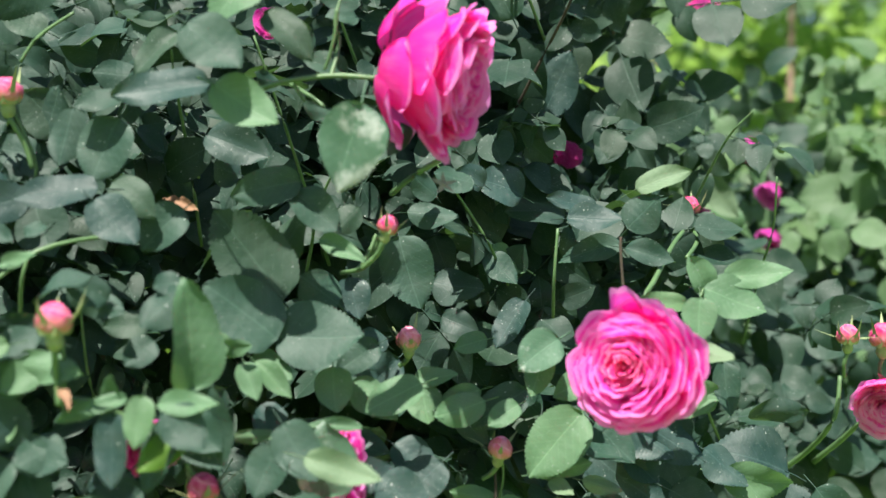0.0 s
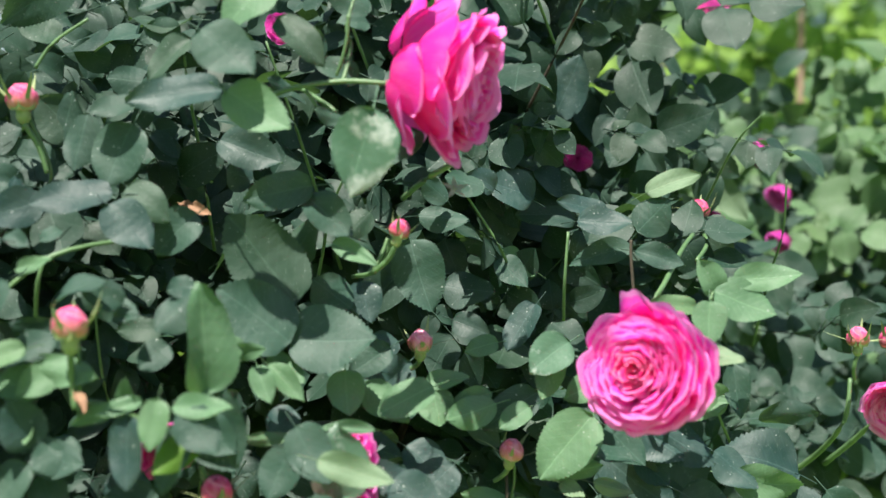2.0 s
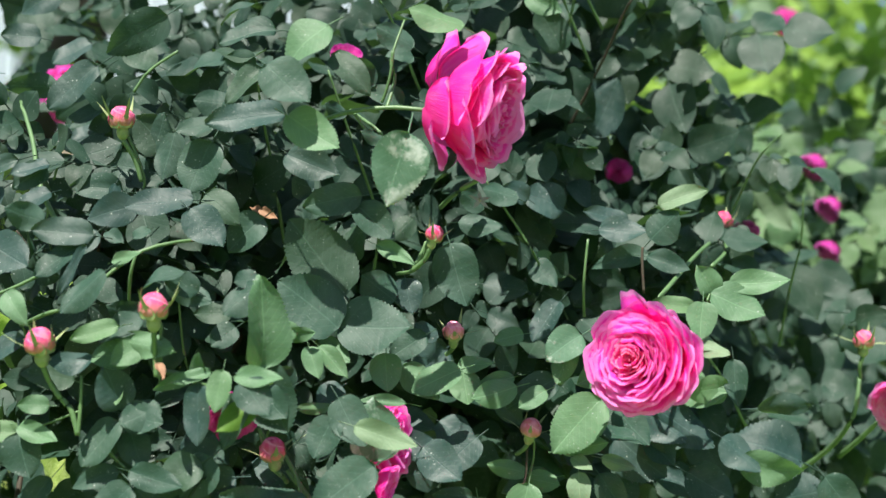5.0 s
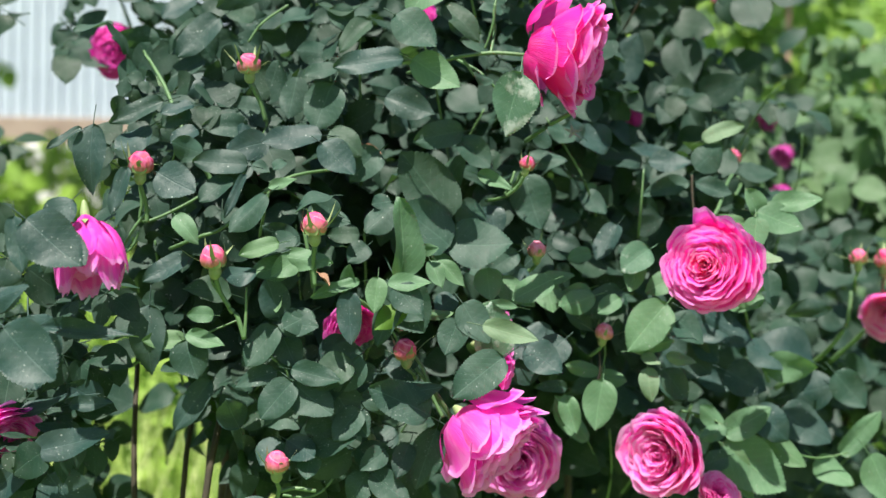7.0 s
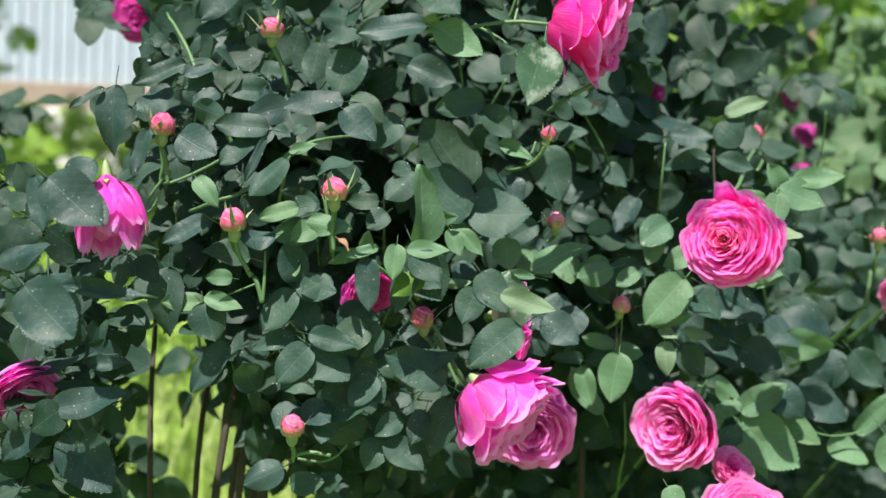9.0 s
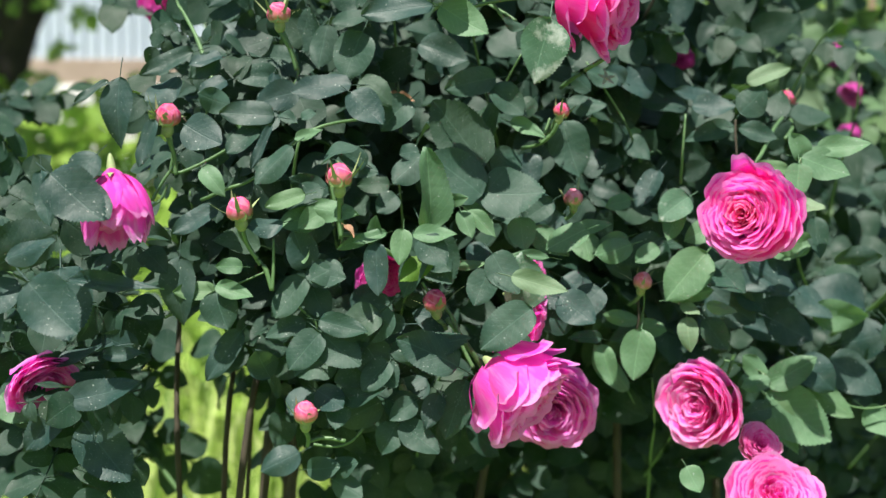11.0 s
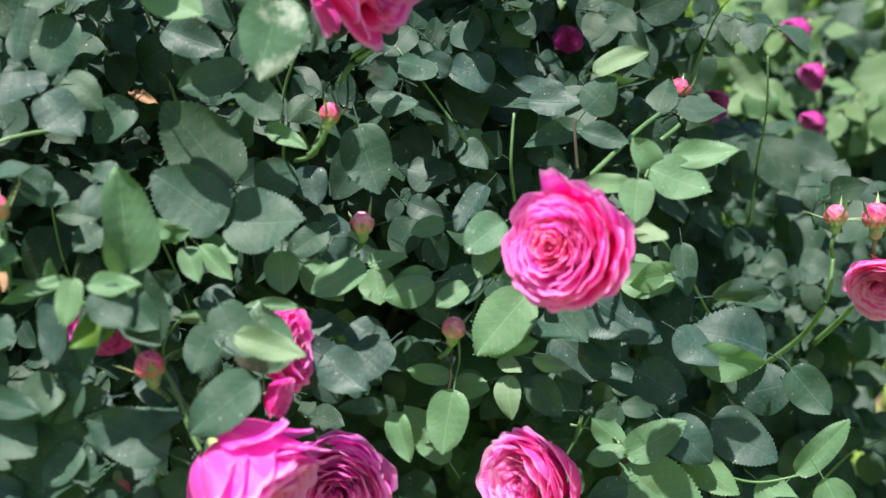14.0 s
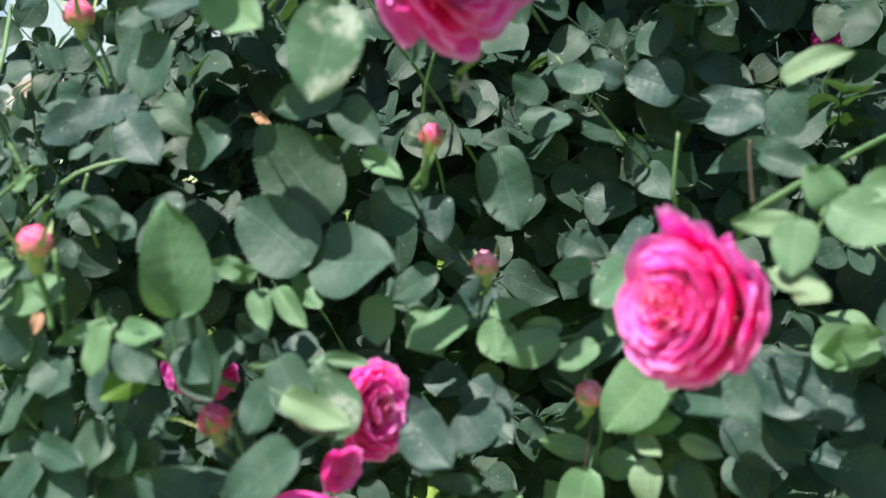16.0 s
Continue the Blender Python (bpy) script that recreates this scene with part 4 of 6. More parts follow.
leaf(rose_bush, (0.056, 0.070, 0.975), (0.028, 0.059, 0.967), 0.013, -5, 'y')
leaf(rose_bush, (0.086, 0.089, 0.973), (0.051, 0.079, 0.951), 0.025, -1, 'g')
leaf(rose_bush, (0.103, 0.057, 1.008), (0.078, 0.047, 0.991), 0.026, 0, 'm')
leaf(rose_bush, (0.118, 0.059, 0.963), (0.085, 0.049, 0.925), 0.035, -4, 'y', 0)
leaf(rose_bush, (0.124, 0.211, 1.090), (0.080, 0.201, 1.095), 0.029, 7, 'b')
leaf(rose_bush, (0.141, 0.174, 1.093), (0.106, 0.164, 1.102), 0.017, 10, 'b')
leaf(rose_bush, (0.116, 0.136, 1.085), (0.153, 0.126, 1.086), 0.021, -4, 'b')
leaf(rose_bush, (0.154, 0.117, 1.078), (0.172, 0.107, 1.100), 0.027, -5, 'g')
leaf(rose_bush, (0.156, 0.150, 1.069), (0.114, 0.140, 1.059), 0.018, -4, 'g')
leaf(rose_bush, (0.151, 0.107, 1.065), (0.182, 0.097, 1.058), 0.017, 2, 'g')
leaf(rose_bush, (0.159, 0.117, 1.104), (0.192, 0.107, 1.120), 0.017, -1, 'p')
leaf(rose_bush, (0.372, 0.723, 1.091), (0.366, 0.713, 1.128), 0.043, -10, 'y')
leaf(rose_bush, (0.194, 0.062, 1.039), (0.183, 0.052, 1.059), 0.020, 1, 'y')
leaf(rose_bush, (0.205, 0.065, 1.047), (0.246, 0.055, 1.053), 0.018, 3, 'y', 0)
leaf(rose_bush, (0.192, 0.060, 1.040), (0.229, 0.050, 1.028), 0.028, -5, 'y', 0)
leaf(rose_bush, (0.183, 0.030, 1.035), (0.181, 0.020, 1.010), 0.021, -6, 'y', 7)
leaf(rose_bush, (0.180, 0.055, 1.030), (0.149, 0.045, 1.033), 0.014, -2, 'y')
leaf(rose_bush, (0.181, 0.024, 1.006), (0.200, 0.014, 0.999), 0.013, -8, 'p')
leaf(rose_bush, (-0.057, -0.036, 0.954), (-0.068, -0.046, 0.929), 0.023, 0, 'g', 0)
leaf(rose_bush, (-0.055, -0.034, 0.966), (-0.035, -0.044, 0.938), 0.025, -1, 'g')
leaf(rose_bush, (-0.041, -0.052, 0.951), (-0.001, -0.062, 0.942), 0.016, 9, 'p', 0)
leaf(rose_bush, (-0.012, -0.020, 0.963), (-0.045, -0.030, 0.967), 0.007, 8, 'y')
leaf(rose_bush, (-0.175, -0.064, 0.997), (-0.192, -0.074, 0.987), 0.017, -10, 'y')
leaf(rose_bush, (-0.189, -0.065, 1.000), (-0.148, -0.075, 0.994), 0.017, 9, 'y')
leaf(rose_bush, (-0.165, -0.056, 0.960), (-0.186, -0.067, 0.946), 0.022, 0, 'g')
leaf(rose_bush, (-0.061, -0.005, 0.957), (-0.088, -0.015, 0.955), 0.008, -8, 'y')
leaf(rose_bush, (-0.026, -0.063, 0.929), (-0.063, -0.073, 0.901), 0.030, -1, 'g', 0)
leaf(rose_bush, (-0.079, -0.055, 0.885), (-0.122, -0.065, 0.907), 0.031, 1, 'g', 0)
leaf(rose_bush, (-0.179, -0.064, 0.911), (-0.148, -0.074, 0.888), 0.030, -1, 'g', 7)
leaf(rose_bush, (-0.178, -0.069, 0.919), (-0.143, -0.079, 0.913), 0.017, 5, 'g')
leaf(rose_bush, (-0.177, -0.068, 0.910), (-0.199, -0.078, 0.885), 0.025, 0, 'g', 0)
leaf(rose_bush, (-0.193, -0.047, 0.945), (-0.215, -0.057, 0.920), 0.022, -5, 'g')
leaf(rose_bush, (-0.189, -0.056, 0.953), (-0.160, -0.067, 0.950), 0.021, 5, 'g')
leaf(rose_bush, (-0.150, -0.048, 0.903), (-0.123, -0.058, 0.870), 0.028, 5, 'g')
leaf(rose_bush, (-0.073, -0.035, 0.872), (-0.088, -0.045, 0.829), 0.025, -5, 'g', 0)
leaf(rose_bush, (-0.166, -0.051, 0.859), (-0.132, -0.061, 0.870), 0.018, -9, 'g')
leaf(rose_bush, (-0.165, -0.053, 0.863), (-0.167, -0.063, 0.838), 0.018, -2, 'g')
leaf(rose_bush, (-0.121, -0.042, 0.840), (-0.092, -0.052, 0.821), 0.022, -10, 'g')
leaf(rose_bush, (-0.124, -0.038, 0.840), (-0.135, -0.048, 0.819), 0.022, 1, 'g')
leaf(rose_bush, (0.069, 0.076, 0.898), (0.062, 0.066, 0.857), 0.028, 2, 'y', 0)
leaf(rose_bush, (0.068, 0.089, 0.903), (0.039, 0.079, 0.910), 0.014, -10, 'y')
leaf(rose_bush, (0.068, 0.098, 0.898), (0.091, 0.088, 0.896), 0.017, 7, 'y')
leaf(rose_bush, (0.183, 0.117, 0.846), (0.221, 0.107, 0.872), 0.025, 3, 'y', 0)
leaf(rose_bush, (0.182, 0.116, 0.853), (0.161, 0.106, 0.873), 0.019, 1, 'y')
leaf(rose_bush, (0.181, 0.102, 0.854), (0.156, 0.092, 0.849), 0.015, 2, 'y')
leaf(rose_bush, (0.181, 0.117, 0.839), (0.237, 0.107, 0.801), 0.046, 8, 'y', 0)
leaf(rose_bush, (0.181, 0.117, 0.837), (0.210, 0.107, 0.789), 0.026, -10, 'y')
leaf(rose_bush, (0.223, 0.137, 0.844), (0.261, 0.127, 0.818), 0.025, 4, 'y')
leaf(rose_bush, (0.278, 0.157, 0.820), (0.307, 0.147, 0.795), 0.027, -9, 'y')
leaf(rose_bush, (0.318, 0.133, 0.828), (0.342, 0.123, 0.783), 0.031, -5, 'y')
leaf(rose_bush, (0.309, 0.182, 0.819), (0.344, 0.172, 0.860), 0.021, 9, 'y')
leaf(rose_bush, (-0.215, 0.064, 1.125), (-0.205, 0.054, 1.157), 0.030, -4, 'g', 0)
leaf(rose_bush, (-0.213, 0.052, 1.114), (-0.245, 0.042, 1.119), 0.022, -7, 'g')
leaf(rose_bush, (-0.214, -0.050, 1.065), (-0.252, -0.060, 1.068), 0.021, -3, 'b')
leaf(rose_bush, (-0.276, -0.063, 1.058), (-0.248, -0.073, 1.045), 0.028, 4, 'b', 7)
leaf(rose_bush, (-0.213, -0.065, 1.058), (-0.227, -0.075, 1.027), 0.008, 1, 'b')
leaf(rose_bush, (-0.197, -0.074, 1.043), (-0.223, -0.084, 1.018), 0.019, 6, 'g')
leaf(rose_bush, (-0.254, -0.056, 0.998), (-0.286, -0.066, 0.981), 0.017, 1, 'b')
leaf(rose_bush, (-0.197, -0.061, 1.049), (-0.177, -0.071, 1.055), 0.008, 6, 'y')
leaf(rose_bush, (-0.213, -0.028, 1.068), (-0.200, -0.038, 1.062), 0.010, -2, 'g')
leaf(rose_bush, (-0.319, -0.077, 1.091), (-0.320, -0.087, 1.043), 0.022, 4, 'b')
leaf(rose_bush, (-0.283, -0.010, 1.115), (-0.322, -0.020, 1.098), 0.016, -7, 'b')
leaf(rose_bush, (-0.326, -0.079, 1.087), (-0.348, -0.089, 1.073), 0.008, 8, 'b')
leaf(rose_bush, (-0.296, -0.069, 1.061), (-0.306, -0.079, 1.028), 0.013, 1, 'b')
leaf(rose_bush, (-0.318, -0.130, 1.036), (-0.336, -0.140, 1.013), 0.021, -1, 'b')
leaf(rose_bush, (-0.328, -0.140, 1.011), (-0.304, -0.150, 0.994), 0.026, -9, 'b', 7)
leaf(rose_bush, (-0.356, -0.130, 1.024), (-0.348, -0.140, 0.988), 0.015, 3, 'b')
leaf(rose_bush, (-0.236, -0.057, 0.956), (-0.253, -0.067, 0.957), 0.013, -8, 'y', 0)
leaf(rose_bush, (-0.256, -0.051, 0.937), (-0.286, -0.061, 0.938), 0.015, -4, 'y', 0)
leaf(rose_bush, (-0.255, -0.058, 0.942), (-0.227, -0.068, 0.936), 0.013, 0, 'y', 0)
leaf(rose_bush, (-0.283, -0.054, 0.963), (-0.282, -0.064, 0.914), 0.026, 6, 'b')
leaf(rose_bush, (-0.190, -0.058, 0.948), (-0.211, -0.068, 0.921), 0.024, 9, 'g', 0)
leaf(rose_bush, (-0.188, -0.056, 0.955), (-0.164, -0.067, 0.945), 0.018, 1, 'g')
leaf(rose_bush, (-0.187, -0.044, 0.940), (-0.175, -0.054, 0.919), 0.021, -6, 'g')
leaf(rose_bush, (-0.190, -0.054, 0.916), (-0.218, -0.064, 0.908), 0.015, 0, 'g')
leaf(rose_bush, (-0.240, -0.040, 0.907), (-0.265, -0.050, 0.871), 0.020, -2, 'b')
leaf(rose_bush, (-0.342, -0.190, 0.955), (-0.309, -0.200, 0.925), 0.035, 7, 'b', 7)
leaf(rose_bush, (-0.342, -0.120, 0.950), (-0.275, -0.130, 0.948), 0.012, -8, 'b')
leaf(rose_bush, (-0.349, -0.103, 0.864), (-0.297, -0.112, 0.880), 0.021, -1, 'b')
leaf(rose_bush, (-0.346, -0.079, 0.844), (-0.311, -0.089, 0.805), 0.037, 0, 'b', 0)
leaf(rose_bush, (-0.334, -0.072, 0.892), (-0.302, -0.082, 0.896), 0.011, -1, 'b')
leaf(rose_bush, (-0.396, -0.034, 0.850), (-0.370, -0.044, 0.820), 0.031, -5, 'b')
leaf(rose_bush, (-0.106, -0.044, 1.038), (-0.128, -0.054, 1.019), 0.023, 7, 'g')
leaf(rose_bush, (-0.188, -0.072, 1.009), (-0.215, -0.082, 1.001), 0.014, -4, 'y')
leaf(rose_bush, (-0.204, -0.072, 0.989), (-0.228, -0.082, 0.983), 0.017, 11, 'b')
leaf(rose_bush, (0.031, 0.018, 0.897), (0.006, 0.008, 0.900), 0.011, -1, 'g')
leaf(rose_bush, (0.034, 0.052, 0.888), (0.043, 0.042, 0.858), 0.017, 10, 'y')
leaf(rose_bush, (0.104, 0.064, 0.910), (0.106, 0.054, 0.884), 0.017, 11, 'p')
leaf(rose_bush, (0.119, 0.071, 0.908), (0.138, 0.061, 0.884), 0.021, 8, 'g')
leaf(rose_bush, (0.120, 0.067, 0.920), (0.143, 0.057, 0.916), 0.011, 4, 'p')
leaf(rose_bush, (0.099, 0.064, 0.920), (0.113, 0.054, 0.914), 0.011, -12, 'p')
leaf(rose_bush, (0.086, -0.060, 0.816), (0.095, -0.070, 0.800), 0.017, 2, 'y')
leaf(rose_bush, (-0.190, -0.045, 0.805), (-0.165, -0.055, 0.810), 0.018, 12, 'g')
leaf(rose_bush, (-0.172, -0.044, 0.805), (-0.153, -0.054, 0.813), 0.016, -5, 'g')
leaf(rose_bush, (-0.171, -0.043, 0.797), (-0.149, -0.053, 0.787), 0.019, 8, 'g')
leaf(rose_bush, (-0.195, -0.051, 0.819), (-0.222, -0.061, 0.807), 0.022, -11, 'b')
leaf(rose_bush, (-0.376, -0.141, 0.965), (-0.342, -0.151, 0.981), 0.017, -7, 'b')
leaf(rose_bush, (-0.364, -0.060, 0.854), (-0.395, -0.070, 0.820), 0.025, -9, 'b')
leaf(rose_bush, (-0.420, -0.047, 0.857), (-0.395, -0.057, 0.840), 0.023, -1, 'y')
leaf(rose_bush, (-0.129, -0.053, 0.888), (-0.148, -0.063, 0.868), 0.021, 3, 'g')
leaf(rose_bush, (-0.105, -0.088, 0.980), (-0.086, -0.098, 0.962), 0.022, -5, 'g')
leaf(rose_bush, (-0.182, -0.055, 0.866), (-0.160, -0.065, 0.854), 0.021, 0, 'b')
leaf(rose_bush, (-0.104, -0.045, 0.971), (-0.085, -0.055, 0.955), 0.021, 8, 'g')
leaf(rose_bush, (-0.096, -0.078, 0.972), (-0.119, -0.088, 0.948), 0.017, -6, 'l')
leaf(rose_bush, (-0.136, -0.060, 0.925), (-0.162, -0.070, 0.907), 0.027, 5, 'g')
leaf(rose_bush, (-0.129, -0.050, 0.894), (-0.071, -0.060, 0.909), 0.025, -5, 'g')
leaf(rose_bush, (0.019, 0.030, 0.982), (-0.013, 0.020, 0.967), 0.023, 8, 'y')
leaf(rose_bush, (0.058, 0.060, 0.969), (0.026, 0.050, 0.959), 0.021, -8, 'y')
leaf(rose_bush, (0.079, 0.060, 0.967), (0.060, 0.050, 0.956), 0.016, 6, 'y')

# blossoms
def guard_petals(head, mat, rows):
    """Broad outer petals behind the cup. rows: turn, lift, size, width, length, tilt."""
    for turn, lift, size, wide, long, tilt in rows:
        child('petal', petal_mesh(21, int(turn) % 3, mat), head, pose(0, 0, lift, 0, 0, turn) @ pose(0, 0, -0.5, 0, tilt, 0) @ pose(0, 0, 0.5) @ Matrix.Diagonal((size, wide, long, 1)))


rose = blossom(rose_bush, (0.137, -0.002, 0.996), (-0.52, -0.85, 0.1), 0.0408, M_PETAL, M_PETAL_HEART, 'fully open hot-pink rose facing outward, crimson heart', crumple=1.6, squash=1.12, drop=2)
child('petal', petal_mesh(1, 0, M_PETAL_PALE), rose, pose(0.02, 0.03, 0.05, 0, 20, 40) @ Matrix.Diagonal((1.4, 1.2, 0.9, 1)), 'pale petaloid at the heart')
guard_petals(rose, M_PETAL, ((97, 0.10, 1.30, 0.55, 1.45, 0), (140, -0.08, 1.05, 1.0, 1.1, 3), (185, -0.05, 1.02, 1.0, 1.1, 2), (232, -0.05, 1.02, 1.0, 1.1, 2), (280, -0.08, 1.04, 1.0, 1.15, 3),
                             (-42, -0.10, 1.06, 1.05, 1.25, 3), (-8, -0.12, 1.10, 1.0, 1.3, 4), (28, -0.10, 1.08, 1.05, 1.25, 3), (64, -0.06, 1.05, 1.0, 1.2, 3), (-24, -0.22, 1.12, 1.0, 1.25, 6), (12, -0.25, 1.14, 1.0, 1.3, 7), (46, -0.20, 1.10, 0.9, 1.25, 5)))
side = blossom(rose_bush, (0.030, -0.004, 1.159), (0.93, -0.28, -0.2), 0.0455, M_PETAL, M_PETAL, 'hot-pink rose seen from its side, ragged petals', squash=1.2, flare=-5, ragged=0.16, crumple=1.5)
guard_petals(side, M_PETAL, [(60 * k + 14 * (k % 2), -0.12 - 0.06 * (k % 3), 1.12 + 0.06 * (k % 2), 1.05, 1.25 - 0.1 * (k % 3), 6 + 7 * (k % 3)) for k in range(6)])
limp = blossom(rose_bush, (-0.034, -0.048, 0.867), (0.72, -0.25, -0.62), 0.0455, M_PETAL_MAUVE, M_PETAL, 'fading mauve-pink rose nodding downward', flare=-14, squash=1.25, crumple=1.2, ragged=0.11)
guard_petals(limp, M_PETAL_MAUVE, [(52 * k + 11 * (k % 2), -0.06 - 0.08 * (k % 3), 1.10 + 0.04 * (k % 2), 1.0, 1.25 - 0.12 * (k % 3), -6 + 3 * (k % 3)) for k in range(7)])
guard_petals(limp, M_PETAL_PALE, ((168, 0.02, 1.16, 0.7, 1.2, 5),))
behind = blossom(rose_bush, (-0.005, 0.060, 0.836), (0.05, -0.92, -0.22), 0.0400, M_PETAL_MAUVE, M_PETAL_MAUVE, 'fading mauve-pink rose tucked behind another', flare=-8, squash=1.3, crumple=3.0, ragged=0.2)
guard_petals(behind, M_PETAL_MAUVE, [(72 * k + 9, -0.12, 1.08, 1.0, 1.2, 4) for k in range(5)])
full = blossom(rose_bush, (0.121, 0.072, 0.837), (-0.72, -0.67, -0.02), 0.0432, M_PETAL_PALE, M_PETAL_PALE, 'full light-pink rose with ruffled petals', ragged=0.18, squash=1.1, flare=-7, crumple=3.0, drop=1)
guard_petals(full, M_PETAL_PALE, ((35, -0.06, 1.03, 1.0, 1.2, 0), (75, 0.02, 1.05, 0.9, 1.3, 0), (2, -0.10, 1.05, 1.0, 1.2, 1), (-35, -0.08, 1.02, 1.0, 1.15, 0)))
blossom(rose_bush, (0.166, 0.070, 0.804), (0.2, -0.7, 0.6), 0.0217, M_PETAL_PALE, M_PETAL, 'half-open pink rose beside a larger one', drop=2)
blossom(rose_bush, (0.170, 0.030, 0.769), (0.0, -0.7, 0.5), 0.0420, M_PETAL_PALE, M_PETAL, 'light-pink rose low in the bush', flare=-8, crumple=1.8)
limp = blossom(rose_bush, (-0.311, -0.116, 1.001), (0.16, -0.25, -0.95), 0.0275, M_PETAL_MAUVE, M_PETAL_MAUVE, 'drooping mauve rose with long hanging petals', drop=6, flare=-10, squash=1.95)
hang_petals(limp, M_PETAL_MAUVE, 83)
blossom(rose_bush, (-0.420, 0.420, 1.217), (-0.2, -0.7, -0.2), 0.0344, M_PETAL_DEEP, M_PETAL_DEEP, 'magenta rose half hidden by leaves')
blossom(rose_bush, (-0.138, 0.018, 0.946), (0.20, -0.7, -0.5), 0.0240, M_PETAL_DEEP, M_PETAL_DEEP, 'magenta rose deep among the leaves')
blossom(rose_bush, (-0.027, 0.006, 0.934), (0.97, -0.16, 0.10), 0.0275, M_PETAL, M_PETAL_HEART, 'crumpled pink-red rose behind a leaf', ragged=0.3, drop=1, crumple=3.2, squash=1.15)
blossom(rose_bush, (-0.022, -0.033, 0.913), (0.95, -0.15, -0.25), 0.0145, M_PETAL, M_PETAL_HEART, 'small crumpled red-pink rose below another', ragged=0.22, drop=2)
blossom(rose_bush, (-0.387, -0.050, 0.868), (0.5, -0.5, -0.5), 0.0290, M_PETAL_MAUVE, M_PETAL_DEEP, "fading mauve rose low at the bush's edge", ragged=0.2)
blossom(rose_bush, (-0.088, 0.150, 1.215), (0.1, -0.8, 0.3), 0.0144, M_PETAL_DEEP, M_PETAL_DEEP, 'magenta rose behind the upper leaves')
blossom(rose_bush, (0.285, 0.500, 1.096), (0.1, -0.6, -0.4), 0.0203, M_PETAL_SHADE, M_PETAL_SHADE, 'shaded purple-pink rose behind leaves')
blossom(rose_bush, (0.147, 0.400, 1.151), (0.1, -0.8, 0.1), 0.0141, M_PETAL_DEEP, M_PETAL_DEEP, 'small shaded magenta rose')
blossom(rose_bush, (0.394, 0.280, 0.948), (-0.35, -0.6, -0.5), 0.0356, M_PETAL_PALE, M_PETAL_PALE, 'light-pink rose on an arching side branch', flare=-8, crumple=1.8)

# buds on their stalks
bud(rose_bush, (-0.162, -0.085, 1.021), (0.0, -0.1, 1), 0.0167, (-0.162, -0.075, 0.979), M_BUD, 'opening coral-pink rosebud with spread sepals')
bud(rose_bush, (-0.232, -0.085, 0.997), (-0.1, -0.15, 1), 0.0169, (-0.222, -0.075, 0.963), M_BUD, 'opening pink rosebud on a green stalk')
bud(rose_bush, (-0.288, -0.065, 1.063), (0.05, -0.1, 1), 0.0167, (-0.285, -0.055, 1.022), M_BUD_DEEP, 'deep pink rosebud on a thick green stalk')
bud(rose_bush, (-0.223, 0.020, 1.147), (-0.05, -0.1, 1), 0.0163, (-0.211, 0.030, 1.105), M_BUD, 'slender pink rosebud')
bud(rose_bush, (0.011, 0.070, 1.005), (0.0, -0.25, 1), 0.0138, (0.005, 0.080, 0.988), M_BUD_PALE, 'small tight rosebud with curled sepals')
bud(rose_bush, (0.069, 0.075, 0.937), (0.15, -0.25, 1), 0.0140, (0.059, 0.085, 0.917), M_BUD_PALE, 'small pale pink rosebud')
bud(rose_bush, (-0.097, -0.030, 0.929), (-0.1, -0.3, 1), 0.0161, (-0.089, -0.020, 0.908), M_BUD, 'pink rosebud among the leaves')
bud(rose_bush, (-0.187, -0.075, 0.852), (0.0, -0.1, 1), 0.0156, (-0.187, -0.065, 0.827), M_BUD, "pink rosebud near the bush's foot")
bud(rose_bush, (-0.002, 0.030, 1.074), (0.3, -0.1, 1), 0.0118, (-0.018, 0.040, 1.049), M_BUD_DEEP, 'narrow green and red rosebud')
bud(rose_bush, (0.235, 0.300, 1.101), (0.05, -0.1, 1), 0.0156, (0.212, 0.200, 1.060), M_BUD_DEEP, 'small red rosebud on an upright stalk')
bud(rose_bush, (0.349, 0.250, 1.001), (0, -0.1, 1), 0.0157, (0.350, 0.260, 0.969), M_BUD, 'coral rosebud beside a rose')
bud(rose_bush, (0.386, 0.275, 0.999), (0, -0.1, 1), 0.0199, (0.388, 0.285, 0.968), M_BUD_DEEP, 'plump pink rosebud above a rose')
bud(rose_bush, (-0.120, -0.020, 0.856), (0.2, -0.1, -0.8), 0.0113, (-0.123, -0.010, 0.867), M_BUD_DEEP, 'nodding magenta bud in the shade')

# stems
stem(rose_bush, [(-0.099, 0.030, 1.145), (-0.065, 0.000, 1.153), (-0.034, 0.000, 1.158), (-0.008, 0.000, 1.157), (0.009, 0.010, 1.159)], 0.0016, 0.0015, M_STEM, 'stem')
stem(rose_bush, [(-0.035, 0.000, 1.157), (-0.031, 0.010, 1.179), (-0.033, 0.000, 1.190), (-0.026, 0.010, 1.219)], 0.0013, 0.0008, M_STEM, 'stem')
stem(rose_bush, [(-0.064, 0.030, 1.159), (-0.042, 0.010, 1.144), (-0.029, 0.010, 1.131)], 0.0014, 0.0010, M_STEM, 'stem')
stem(rose_bush, [(-0.001, 0.060, 1.095), (0.012, 0.030, 1.104), (0.031, 0.020, 1.115)], 0.0018, 0.0018, M_STEM, 'stem')
stem(rose_bush, [(-0.032, 0.070, 1.046), (-0.015, 0.050, 1.051), (-0.006, 0.030, 1.070)], 0.0014, 0.0014, M_STEM, 'stem')
stem(rose_bush, [(0.107, 0.130, 1.018), (0.105, 0.110, 1.043), (0.107, 0.110, 1.077)], 0.0012, 0.0010, M_STEM, 'stem')
